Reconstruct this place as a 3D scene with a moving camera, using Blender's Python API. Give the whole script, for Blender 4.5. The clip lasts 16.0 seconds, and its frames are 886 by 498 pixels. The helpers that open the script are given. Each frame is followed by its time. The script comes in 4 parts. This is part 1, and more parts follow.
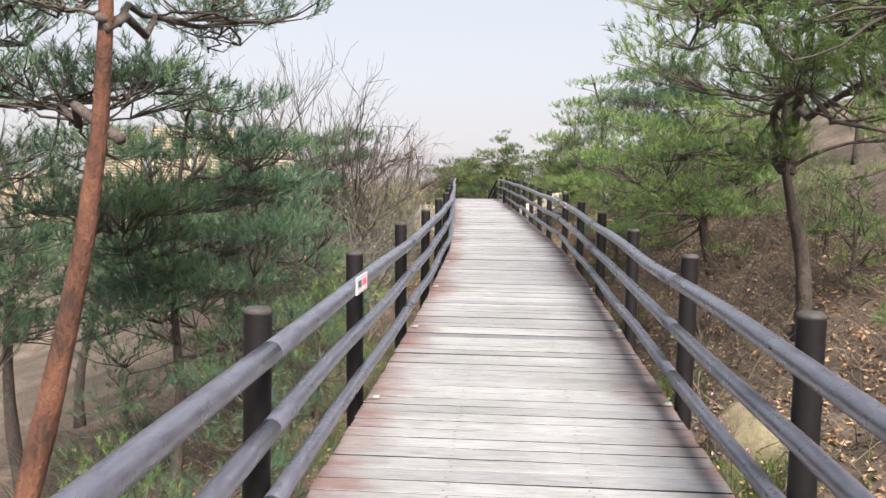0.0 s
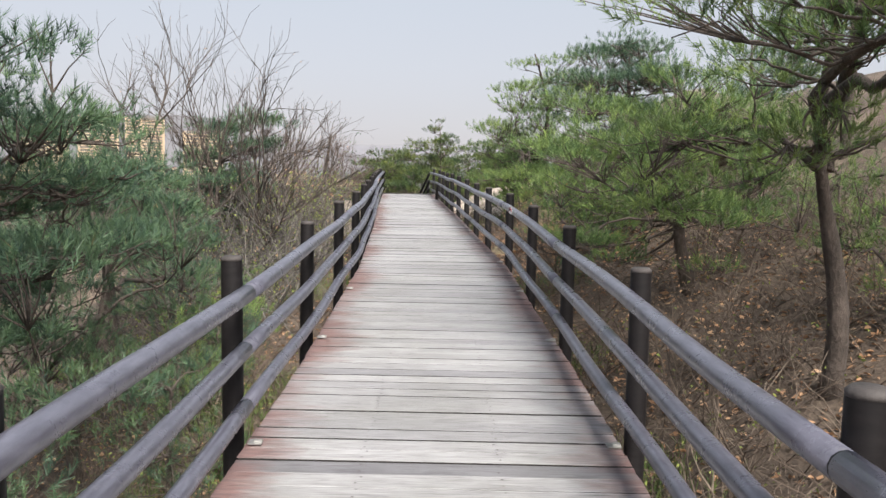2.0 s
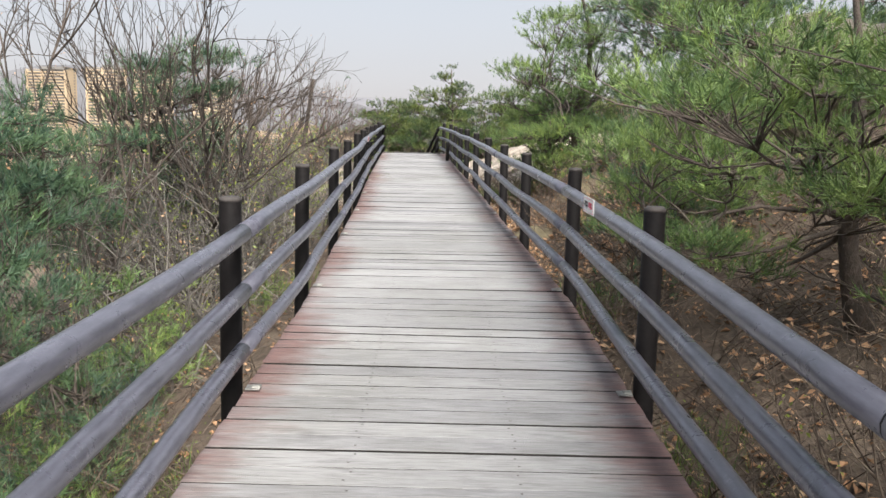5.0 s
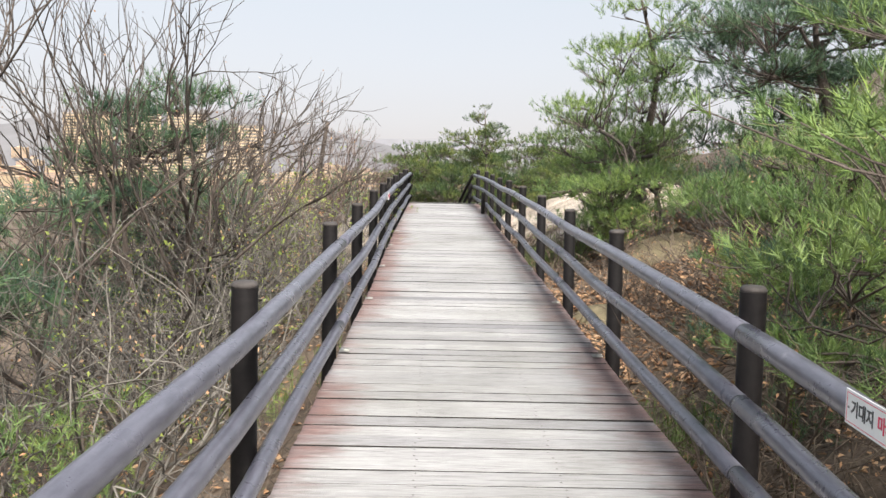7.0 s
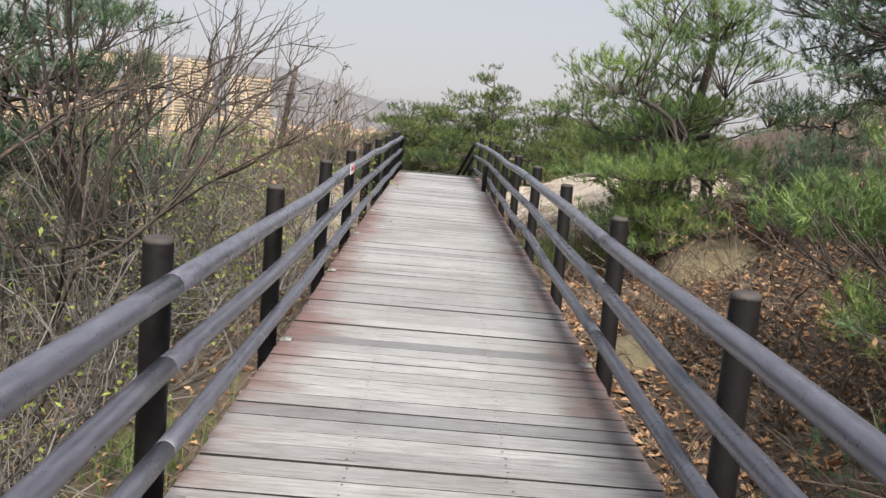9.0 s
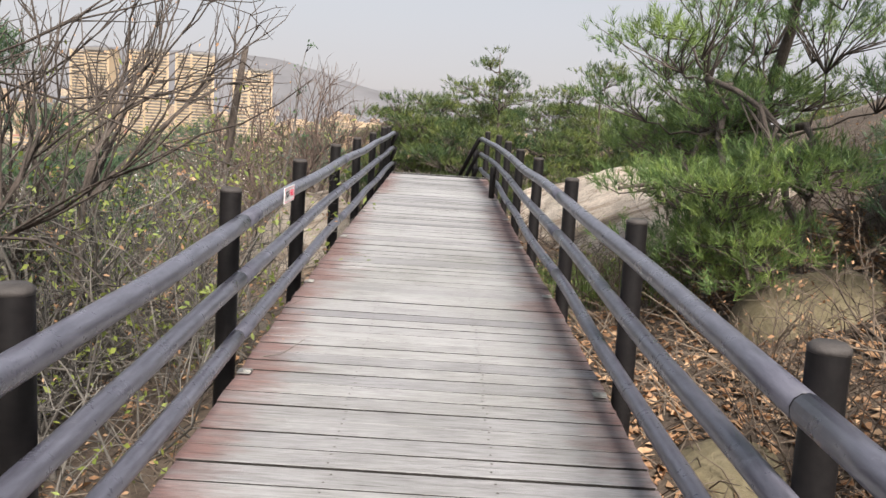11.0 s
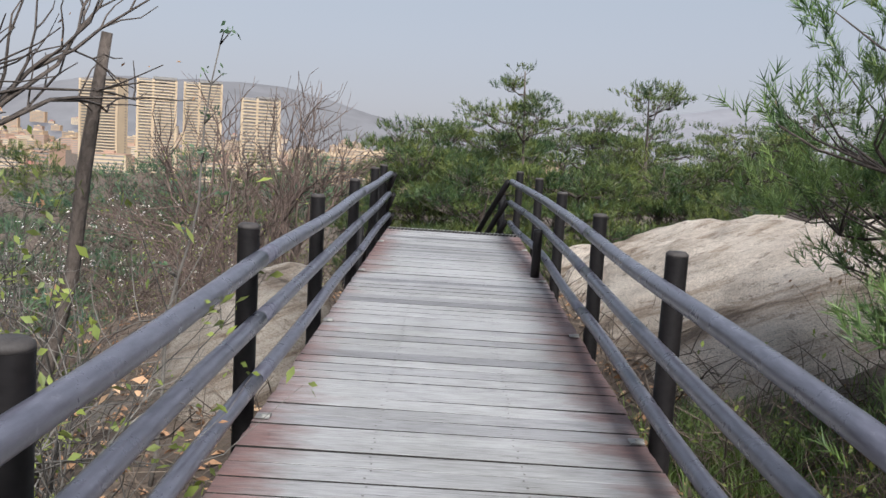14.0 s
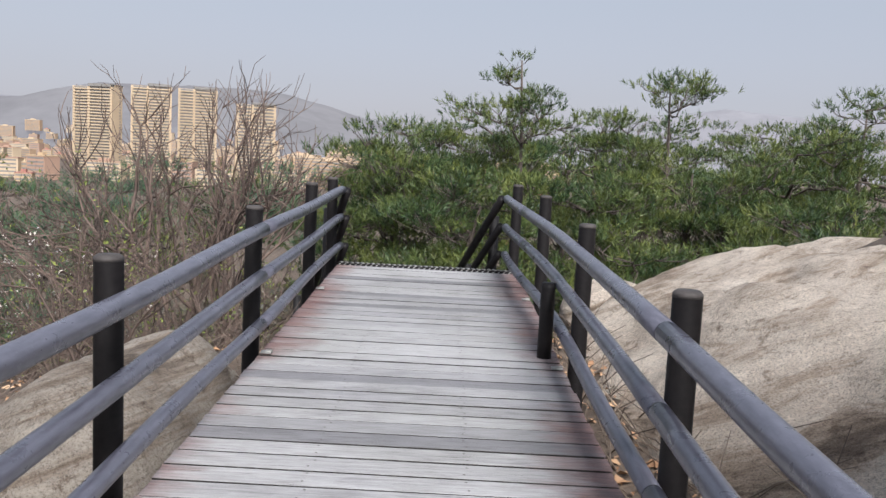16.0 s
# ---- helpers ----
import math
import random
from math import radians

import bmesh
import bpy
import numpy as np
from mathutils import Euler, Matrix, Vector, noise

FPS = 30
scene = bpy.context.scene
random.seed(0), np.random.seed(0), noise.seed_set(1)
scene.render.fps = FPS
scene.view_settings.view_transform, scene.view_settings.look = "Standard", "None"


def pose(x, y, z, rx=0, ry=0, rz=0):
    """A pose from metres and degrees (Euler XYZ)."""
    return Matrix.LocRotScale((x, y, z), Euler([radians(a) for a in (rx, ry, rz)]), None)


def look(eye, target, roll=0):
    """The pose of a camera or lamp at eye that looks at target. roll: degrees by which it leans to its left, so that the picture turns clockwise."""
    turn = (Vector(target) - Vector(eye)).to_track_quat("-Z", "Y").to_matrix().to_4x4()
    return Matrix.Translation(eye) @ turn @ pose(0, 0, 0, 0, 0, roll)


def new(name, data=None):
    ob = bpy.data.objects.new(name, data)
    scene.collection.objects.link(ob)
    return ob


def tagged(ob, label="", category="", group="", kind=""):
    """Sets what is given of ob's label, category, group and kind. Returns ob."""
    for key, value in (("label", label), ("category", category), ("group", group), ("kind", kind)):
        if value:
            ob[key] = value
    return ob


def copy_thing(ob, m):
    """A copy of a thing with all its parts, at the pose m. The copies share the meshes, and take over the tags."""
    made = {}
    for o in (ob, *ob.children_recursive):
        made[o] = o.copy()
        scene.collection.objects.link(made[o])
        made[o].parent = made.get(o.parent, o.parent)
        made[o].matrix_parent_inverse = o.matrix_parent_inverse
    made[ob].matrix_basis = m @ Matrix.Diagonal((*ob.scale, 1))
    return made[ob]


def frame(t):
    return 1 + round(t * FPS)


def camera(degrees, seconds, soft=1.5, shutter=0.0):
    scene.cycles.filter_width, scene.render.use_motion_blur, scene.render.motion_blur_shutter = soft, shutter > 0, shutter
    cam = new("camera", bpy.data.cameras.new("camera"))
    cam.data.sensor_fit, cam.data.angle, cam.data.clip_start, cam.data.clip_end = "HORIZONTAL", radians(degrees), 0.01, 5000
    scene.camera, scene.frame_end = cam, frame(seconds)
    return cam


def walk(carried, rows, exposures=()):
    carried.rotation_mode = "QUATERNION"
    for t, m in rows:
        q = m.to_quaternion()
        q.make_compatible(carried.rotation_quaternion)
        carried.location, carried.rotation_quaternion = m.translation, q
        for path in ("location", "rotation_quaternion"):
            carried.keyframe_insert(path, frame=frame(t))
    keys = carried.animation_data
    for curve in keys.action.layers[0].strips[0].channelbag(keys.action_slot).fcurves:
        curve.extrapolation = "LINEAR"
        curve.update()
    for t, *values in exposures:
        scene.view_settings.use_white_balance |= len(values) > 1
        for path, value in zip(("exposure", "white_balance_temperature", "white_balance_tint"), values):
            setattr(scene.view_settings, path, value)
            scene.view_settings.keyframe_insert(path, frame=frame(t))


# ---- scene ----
cam = camera(54.6, 16.0)
METRES, EYE, TILT, LEAN, TURN = 22.4, 1.3, 0.0, 0.0, 2.0
BASE_EXPOSURE = 1.8
ROWS = [
    (0.0, 0.0, 0.0, 0.0, 0.07, -4.4, -0.94),
    (0.5, 0.0042, 0.0317, 0.0009, -2.09, -3.85, 0.06),
    (1.0, 0.008, 0.0654, 0.0008, -3.26, -3.72, -0.21),
    (1.5, 0.0113, 0.0979, 0.0016, -3.71, -4.2, -0.89),
    (2.0, 0.014, 0.1313, 0.0024, -4.14, -4.85, -1.28),
    (2.5, 0.0173, 0.1625, 0.0028, -4.28, -5.24, -1.57),
    (3.0, 0.0204, 0.1964, 0.0026, -4.09, -5.65, -1.54),
    (3.5, 0.0229, 0.228, 0.0047, -3.58, -5.88, -1.54),
    (4.0, 0.0251, 0.262, 0.0042, -3.23, -6.34, -1.55),
    (6.5, 0.0298, 0.4147, 0.0091, -3.73, -9.6, -1.17),
    (7.0, 0.0287, 0.4451, 0.0118, -1.48, -5.31, -1.24),
    (7.5, 0.0319, 0.4743, 0.0134, -0.76, -1.58, -3.14),
    (8.0, 0.0334, 0.5067, 0.0119, -1.56, -4.16, -5.62),
    (10.5, 0.047, 0.6578, 0.017, -0.68, -8.7, -3.69),
    (11.0, 0.0451, 0.6868, 0.0167, -0.81, -8.39, -3.67),
    (11.5, 0.0452, 0.7164, 0.0186, -0.56, -7.62, -3.51),
    (12.0, 0.0443, 0.7482, 0.0205, -0.14, -6.56, -3.29),
    (12.5, 0.0443, 0.7776, 0.022, 0.28, -5.55, -3.03),
    (13.0, 0.0445, 0.8077, 0.0205, 0.49, -5.31, -2.9),
    (13.5, 0.0439, 0.8367, 0.0216, 0.22, -5.86, -3.32),
    (14.0, 0.043, 0.8688, 0.0216, -0.32, -6.62, -3.56),
    (14.5, 0.0462, 0.8989, 0.0226, -0.73, -7.18, -3.87),
    (15.0, 0.0475, 0.9315, 0.0225, -0.68, -7.32, -3.63),
    (15.5, 0.0508, 0.9627, 0.023, -0.49, -6.96, -3.21),
    (16.0, 0.0545, 0.9961, 0.0231, -0.56, -6.34, -2.95),
]
EXPOSURES = [(0.0, 0.22, 6200, 10), (0.5, 0.02, 6250, 10), (1.2, -0.06, 6150, 10), (4.0, 0.0, 6050, 8), (6.5, 0.1, 6200, 8), (7.0, 0.2, 6200, 8), (7.4, -0.3, 5600, 4), (8.0, -0.25, 5850, 6), (10.5, -0.1, 6300, 10), (11.0, -0.1, 6250, 10), (12.5, -0.35, 5750, 8), (13.5, -0.42, 5700, 8), (16.0, -0.37, 5750, 10)]
walk(cam, [(t, pose(0, 0, EYE, TILT, LEAN, TURN) @ pose(METRES * x, METRES * y, METRES * z, 90 + pitch, roll, yaw)) for t, x, y, z, yaw, pitch, roll in ROWS],
     [(t, e + BASE_EXPOSURE, k, tint) for t, e, k, tint in EXPOSURES])

# ---- light: veiled afternoon sun behind the walker, hazy sky ----
SUN_ELEVATION, SUN_AZIMUTH = 42.0, 165.0        # degrees; azimuth clockwise from +y
world = bpy.data.worlds.new("world")
scene.world = world
world.use_nodes = True
wn = world.node_tree.nodes
sky = wn.new("ShaderNodeTexSky")
sky.sky_type, sky.sun_disc = "NISHITA", False
sky.sun_elevation, sky.sun_rotation = radians(SUN_ELEVATION), radians(SUN_AZIMUTH)
sky.air_density, sky.dust_density, sky.ozone_density = 1.0, 1.5, 1.0
# thick even haze over the clear sky
pale = wn.new("ShaderNodeHueSaturation")
pale.inputs["Saturation"].default_value = 0.45
veil = wn.new("ShaderNodeMix")
veil.data_type = "RGBA"
veil.inputs[0].default_value = 0.82
# the haze is dusty pink low down and blue-grey higher up
where = wn.new("ShaderNodeTexCoord")
upward = wn.new("ShaderNodeSeparateXYZ")
layers = wn.new("ShaderNodeValToRGB")
for stop_, (at_, tone_) in zip((layers.color_ramp.elements[0], layers.color_ramp.elements.new(0.12), layers.color_ramp.elements.new(0.25), layers.color_ramp.elements[-1]),
                               ((0.0, (0.82, 0.725, 0.70)), (0.12, (0.80, 0.775, 0.785)), (0.25, (0.765, 0.795, 0.835)), (0.5, (0.74, 0.79, 0.86)))):
    stop_.position, stop_.color = at_, (*tone_, 1)
brighter = wn.new("ShaderNodeVectorMath")
brighter.operation, brighter.inputs[1].default_value = "SCALE", (1, 1, 1)
brighter.inputs["Scale"].default_value = 5.0
world.node_tree.links.new(where.outputs["Generated"], upward.inputs[0])
world.node_tree.links.new(upward.outputs[2], layers.inputs[0])
world.node_tree.links.new(layers.outputs[0], brighter.inputs[0])
world.node_tree.links.new(brighter.outputs[0], veil.inputs[7])
world.node_tree.links.new(sky.outputs[0], pale.inputs["Color"])
world.node_tree.links.new(pale.outputs[0], veil.inputs[6])
world.node_tree.links.new(veil.outputs[2], wn["Background"].inputs[0])
wn["Background"].inputs[1].default_value = 0.05
sun = new("sun", bpy.data.lights.new("sun", "SUN"))
sun.data.energy, sun.data.angle, sun.data.color = 2.8, radians(24), (1.0, 0.92, 0.8)
az_, el_ = radians(SUN_AZIMUTH), radians(SUN_ELEVATION)
sun.matrix_world = look((math.sin(az_) * math.cos(el_) * 50, math.cos(az_) * math.cos(el_) * 50, math.sin(el_) * 50), (0, 0, 0))


# ---- plan of the boardwalk ----
HALF = 0.825
END = 30.1


def ax(y):
    """The deck's middle."""
    return float(np.interp(y, [-6, 3.2, 8.1, 12.5, 18, 23, 30], [-0.1, 0.21, 0.395, 0.49, 0.405, 0.28, 0.16]))


def az(y):
    """The deck's height."""
    return float(np.interp(y, [-6, 3.2, 5.4, 8.1, 13, 18, 20.4, 22.9, 25.2, 30], [-0.1, 0.1, 0.136, 0.205, 0.364, 0.474, 0.56, 0.606, 0.65, 0.76]))


def smooth(a, b, v):
    t = min(1, max(0, (v - a) / (b - a)))
    return t * t * (3 - 2 * t)


def ground(x, y):
    """The hillside: down to the left, up to the right, down past the end, a hill behind, a plain far below."""
    yc = min(max(y, -6), 30)
    u = x - ax(yc)
    z = az(yc) - float(np.interp(y, [-5, 4, 10, 16, 20, 24, 30], [1.6, 1.7, 1.5, 1.1, 0.8, 0.65, 0.7]))
    past = smooth(30, 42, y)
    if u > 0:
        z += float(np.interp(u - 0.9, [0, 1, 2.5, 5, 10, 20, 60, 150], [0, 0.2, 0.8, 2.0, 3.9, 6.5, 12, 16])) * (1 - 0.75 * past)
    else:
        z -= float(np.interp(-u - 0.9, [0, 1, 3, 8, 20, 60, 150], [0.1, 0.4, 1.2, 2.8, 6, 18, 34])) * (1 - 0.45 * smooth(23, 30, y))
    z -= float(np.interp(y - 30.3, [0, 3, 8, 20, 60, 200], [0, 1.2, 2.4, 4.5, 13, 34]))
    z += float(np.interp(-y - 8, [0, 10, 25, 45, 80, 150], [0, 1.5, 5, 9, 12, 12]))
    n = noise.noise(Vector((x * 0.5, y * 0.5, 0.3))) * 0.16 + noise.noise(Vector((x * 1.9, y * 1.9, 4.0))) * 0.05
    z += n * smooth(0.6, 2.0, abs(u))
    far = smooth(130, 330, math.hypot(x, y - 10))
    return max(-35.0, z) * (1 - far) - 35.0 * far


# ---- materials ----
def material(name, rough=0.7, metal=0.0):
    m = bpy.data.materials.new(name)
    m.use_nodes = True
    b = m.node_tree.nodes["Principled BSDF"]
    b.inputs["Roughness"].default_value, b.inputs["Metallic"].default_value = rough, metal
    return m, m.node_tree.nodes, m.node_tree.links, b


def ramp(nodes, links, source, stops):
    r = nodes.new("ShaderNodeValToRGB")
    while len(r.color_ramp.elements) < len(stops):
        r.color_ramp.elements.new(0.5)
    for e, (p, c) in zip(r.color_ramp.elements, stops):
        e.position, e.color = p, (*c, 1)
    links.new(source, r.inputs[0])
    return r.outputs[0]


def noise_tex(nodes, links, vector, scale, detail=4.0, rough=0.6, stretch=None):
    if stretch:
        mp = nodes.new("ShaderNodeMapping")
        mp.inputs["Scale"].default_value = stretch
        links.new(vector, mp.inputs[0])
        vector = mp.outputs[0]
    n = nodes.new("ShaderNodeTexNoise")
    n.inputs["Scale"].default_value, n.inputs["Detail"].default_value, n.inputs["Roughness"].default_value = scale, detail, rough
    links.new(vector, n.inputs["Vector"])
    return n.outputs["Fac"]


def mix(nodes, links, fac, a, b, mode="MIX"):
    m = nodes.new("ShaderNodeMix")
    m.data_type, m.blend_type = "RGBA", mode
    for value, socket in ((fac, m.inputs[0]), (a, m.inputs[6]), (b, m.inputs[7])):
        if isinstance(value, (int, float)):
            socket.default_value = value
        elif isinstance(value, tuple):
            socket.default_value = (*value, 1)
        else:
            links.new(value, socket)
    return m.outputs[2]


def maths(nodes, links, op, a, b=0.0):
    m = nodes.new("ShaderNodeMath")
    m.operation = op
    for value, socket in ((a, m.inputs[0]), (b, m.inputs[1])):
        if isinstance(value, (int, float)):
            socket.default_value = value
        else:
            links.new(value, socket)
    return m.outputs[0]


def bump(nodes, links, b, height, strength, distance):
    n = nodes.new("ShaderNodeBump")
    n.inputs["Strength"].default_value, n.inputs["Distance"].default_value = strength, distance
    links.new(height, n.inputs["Height"])
    links.new(n.outputs[0], b.inputs["Normal"])


def mottled(name, stops, scale=6.0, fine=40.0, rough=0.8, relief=0.3, distance=0.01, stretch=None, metal=0.0, island=False):
    """Two scales of colour change with a fine relief."""
    m, nodes, links, b = material(name, rough, metal)
    co = nodes.new("ShaderNodeTexCoord").outputs["Object"]
    big = noise_tex(nodes, links, co, scale, 5, 0.6, stretch)
    small = noise_tex(nodes, links, co, fine, 4, 0.7, stretch)
    f = maths(nodes, links, "ADD", maths(nodes, links, "MULTIPLY", big, 0.6), maths(nodes, links, "MULTIPLY", small, 0.4))
    if island:
        g = nodes.new("ShaderNodeNewGeometry").outputs["Random Per Island"]
        f = maths(nodes, links, "ADD", maths(nodes, links, "MULTIPLY", f, 0.6), maths(nodes, links, "MULTIPLY", g, 0.4))
    links.new(ramp(nodes, links, f, stops), b.inputs["Base Color"])
    bump(nodes, links, b, small, relief, distance)
    return m


def plank_material():
    """Weathered grey boards, remains of red-brown stain towards the edges, some boards darker."""
    m, nodes, links, b = material("weathered_plank", 0.62)
    co = nodes.new("ShaderNodeTexCoord").outputs["Object"]
    info = nodes.new("ShaderNodeObjectInfo")
    rnd, place = info.outputs["Random"], info.outputs["Location"]
    add = nodes.new("ShaderNodeVectorMath")
    links.new(co, add.inputs[0]), links.new(place, add.inputs[1])
    at = add.outputs[0]
    grain = noise_tex(nodes, links, at, 9.0, 6, 0.7, (0.7, 9.0, 9.0))
    streak = noise_tex(nodes, links, at, 30.0, 4, 0.7, (0.25, 6.0, 6.0))
    patch = noise_tex(nodes, links, at, 1.1, 4, 0.6)
    grey = ramp(nodes, links, grain, [(0.25, (0.18, 0.172, 0.17)), (0.5, (0.335, 0.327, 0.335)), (0.78, (0.46, 0.452, 0.465))])
    tone = ramp(nodes, links, rnd, [(0.0, (0.55, 0.54, 0.56)), (0.025, (0.64, 0.63, 0.65)), (0.05, (0.84, 0.83, 0.84)), (0.5, (0.98, 0.97, 0.96)), (1.0, (1.12, 1.11, 1.1))])
    grey = mix(nodes, links, 1.0, grey, tone, "MULTIPLY")
    dirt = ramp(nodes, links, patch, [(0.42, (1, 1, 1)), (0.75, (0.7, 0.7, 0.66))])
    grey = mix(nodes, links, 1.0, grey, dirt, "MULTIPLY")
    grey = mix(nodes, links, 1.0, grey, ramp(nodes, links, streak, [(0.3, (0.72, 0.7, 0.68)), (0.46, (1, 1, 1))]), "MULTIPLY")
    # long drying cracks and dark worn fibres
    crack = noise_tex(nodes, links, at, 16.0, 3, 0.6, (0.16, 7.0, 7.0))
    grey = mix(nodes, links, 1.0, grey, ramp(nodes, links, crack, [(0.29, (0.25, 0.23, 0.22)), (0.35, (1, 1, 1))]), "MULTIPLY")
    blot = noise_tex(nodes, links, at, 5.0, 5, 0.75, (0.6, 2.0, 2.0))
    grey = mix(nodes, links, 1.0, grey, ramp(nodes, links, blot, [(0.3, (0.74, 0.73, 0.74)), (0.45, (1, 1, 1)), (0.7, (1.06, 1.06, 1.05))]), "MULTIPLY")
    sep = nodes.new("ShaderNodeSeparateXYZ")
    links.new(co, sep.inputs[0])
    side = maths(nodes, links, "ABSOLUTE", sep.outputs[0])
    wob = maths(nodes, links, "MULTIPLY", maths(nodes, links, "SUBTRACT", noise_tex(nodes, links, at, 4.0, 5, 0.7, (1.0, 3.0, 1.0)), 0.5), 0.55)
    edge = maths(nodes, links, "ADD", side, wob)
    edge = maths(nodes, links, "ADD", edge, maths(nodes, links, "MULTIPLY", maths(nodes, links, "SUBTRACT", rnd, 0.5), 0.12))
    stretch_ = noise_tex(nodes, links, at, 0.55, 3, 0.6)
    edge = maths(nodes, links, "ADD", edge, maths(nodes, links, "MULTIPLY", maths(nodes, links, "SUBTRACT", stretch_, 0.52), 0.7))
    stain = ramp(nodes, links, edge, [(0.57, (0, 0, 0)), (0.82, (1, 1, 1))])
    red = ramp(nodes, links, grain, [(0.3, (0.07, 0.036, 0.034)), (0.55, (0.17, 0.075, 0.063)), (0.75, (0.27, 0.12, 0.1))])
    links.new(mix(nodes, links, maths(nodes, links, "MULTIPLY", stain, 0.8), grey, red), b.inputs["Base Color"])
    rr = ramp(nodes, links, grain, [(0.2, (0.5, 0.5, 0.5)), (0.8, (0.72, 0.72, 0.72))])
    links.new(rr, b.inputs["Roughness"])
    bump(nodes, links, b, maths(nodes, links, "ADD", grain, maths(nodes, links, "ADD", streak, crack)), 0.7, 0.005)
    return m


def paint_material(name, low, high, wear, rough, gloss=0.5):
    """Old matt-gloss paint on round timber: long faint grain, scuffs."""
    m, nodes, links, b = material(name, rough)
    b.inputs["Specular IOR Level"].default_value = gloss
    co = nodes.new("ShaderNodeTexCoord").outputs["Object"]
    grain = noise_tex(nodes, links, co, 12.0, 5, 0.65, (4.0, 0.7, 4.0))
    spots = noise_tex(nodes, links, co, 7.0, 6, 0.75)
    base = ramp(nodes, links, grain, [(0.3, low), (0.7, high)])
    links.new(mix(nodes, links, ramp(nodes, links, spots, [(0.62, (0, 0, 0)), (0.74, (0.7, 0.7, 0.7))]), base, wear), b.inputs["Base Color"])
    links.new(ramp(nodes, links, spots, [(0.3, (rough - 0.1,) * 3), (0.7, (rough + 0.14,) * 3)]), b.inputs["Roughness"])
    bump(nodes, links, b, maths(nodes, links, "ADD", grain, spots), 0.25, 0.003)
    return m


def foliage_material(name, dark, light, fresh):
    """Needles and leaves: each one a little different, fresh patches, light passing through."""
    m, nodes, links, b = material(name, 0.55)
    geo = nodes.new("ShaderNodeNewGeometry")
    one = ramp(nodes, links, geo.outputs["Random Per Island"], [(0.0, dark), (0.85, light), (0.97, light), (1.0, (0.16, 0.11, 0.05))])
    big = noise_tex(nodes, links, geo.outputs["Position"], 1.3, 3, 0.6)
    col = mix(nodes, links, ramp(nodes, links, big, [(0.42, (0, 0, 0)), (0.66, (0.75, 0.75, 0.75))]), one, fresh)
    # shoot by shoot: older dull shoots and lighter young ones
    shoot_tone = noise_tex(nodes, links, geo.outputs["Position"], 7.0, 2, 0.5)
    col = mix(nodes, links, 1.0, col, ramp(nodes, links, shoot_tone, [(0.32, (0.5, 0.52, 0.6)), (0.5, (1, 1, 1)), (0.66, (1.28, 1.25, 1.08))]), "MULTIPLY")
    links.new(col, b.inputs["Base Color"])
    tr = nodes.new("ShaderNodeBsdfTranslucent")
    links.new(col, tr.inputs[0])
    ms = nodes.new("ShaderNodeMixShader")
    ms.inputs[0].default_value = 0.28
    links.new(b.outputs[0], ms.inputs[1]), links.new(tr.outputs[0], ms.inputs[2])
    links.new(ms.outputs[0], nodes["Material Output"].inputs[0])
    return m


def rock_material(name, shade=1.0):
    """Weathered granite: pale, with tilted dark seams, stains and a coarse grain."""
    m, nodes, links, b = material(name, 0.88)
    co = nodes.new("ShaderNodeTexCoord").outputs["Object"]
    big = noise_tex(nodes, links, co, 0.9, 5, 0.6)
    fine = noise_tex(nodes, links, co, 19.0, 6, 0.8)
    mp = nodes.new("ShaderNodeMapping")
    mp.inputs["Rotation"].default_value = (radians(8), radians(24), radians(20))
    links.new(co, mp.inputs[0])
    seam = noise_tex(nodes, links, mp.outputs[0], 1.9, 7, 0.7, (0.3, 0.3, 4.5))
    f = maths(nodes, links, "ADD", maths(nodes, links, "MULTIPLY", big, 0.55), maths(nodes, links, "MULTIPLY", fine, 0.45))
    col = ramp(nodes, links, f, [(0.3, (0.27, 0.22, 0.18)), (0.44, (0.52, 0.45, 0.385)), (0.56, (0.66, 0.59, 0.52)), (0.72, (0.74, 0.68, 0.62))])
    dark = ramp(nodes, links, seam, [(0.33, (0.26, 0.21, 0.17)), (0.43, (0.72, 0.64, 0.57)), (0.5, (1, 0.97, 0.94)), (0.66, (1.18, 1.14, 1.1))])
    col = mix(nodes, links, 1.0, col, dark, "MULTIPLY")
    col = mix(nodes, links, 1.0, col, (shade, shade, shade), "MULTIPLY")
    # mica and feldspar grain, dark lichen spots
    grit = noise_tex(nodes, links, co, 75.0, 3, 0.8)
    col = mix(nodes, links, 1.0, col, ramp(nodes, links, grit, [(0.36, (0.55, 0.52, 0.5)), (0.47, (1, 1, 1)), (0.62, (1.2, 1.19, 1.17))]), "MULTIPLY")
    lichen = noise_tex(nodes, links, co, 6.5, 6, 0.8)
    col = mix(nodes, links, 1.0, col, ramp(nodes, links, lichen, [(0.55, (1, 1, 1)), (0.64, (0.5, 0.45, 0.41))]), "MULTIPLY")
    links.new(col, b.inputs["Base Color"])
    bump(nodes, links, b, maths(nodes, links, "ADD", maths(nodes, links, "ADD", fine, maths(nodes, links, "MULTIPLY", grit, 0.4)), maths(nodes, links, "MULTIPLY", seam, 2.0)), 1.0, 0.06)
    return m


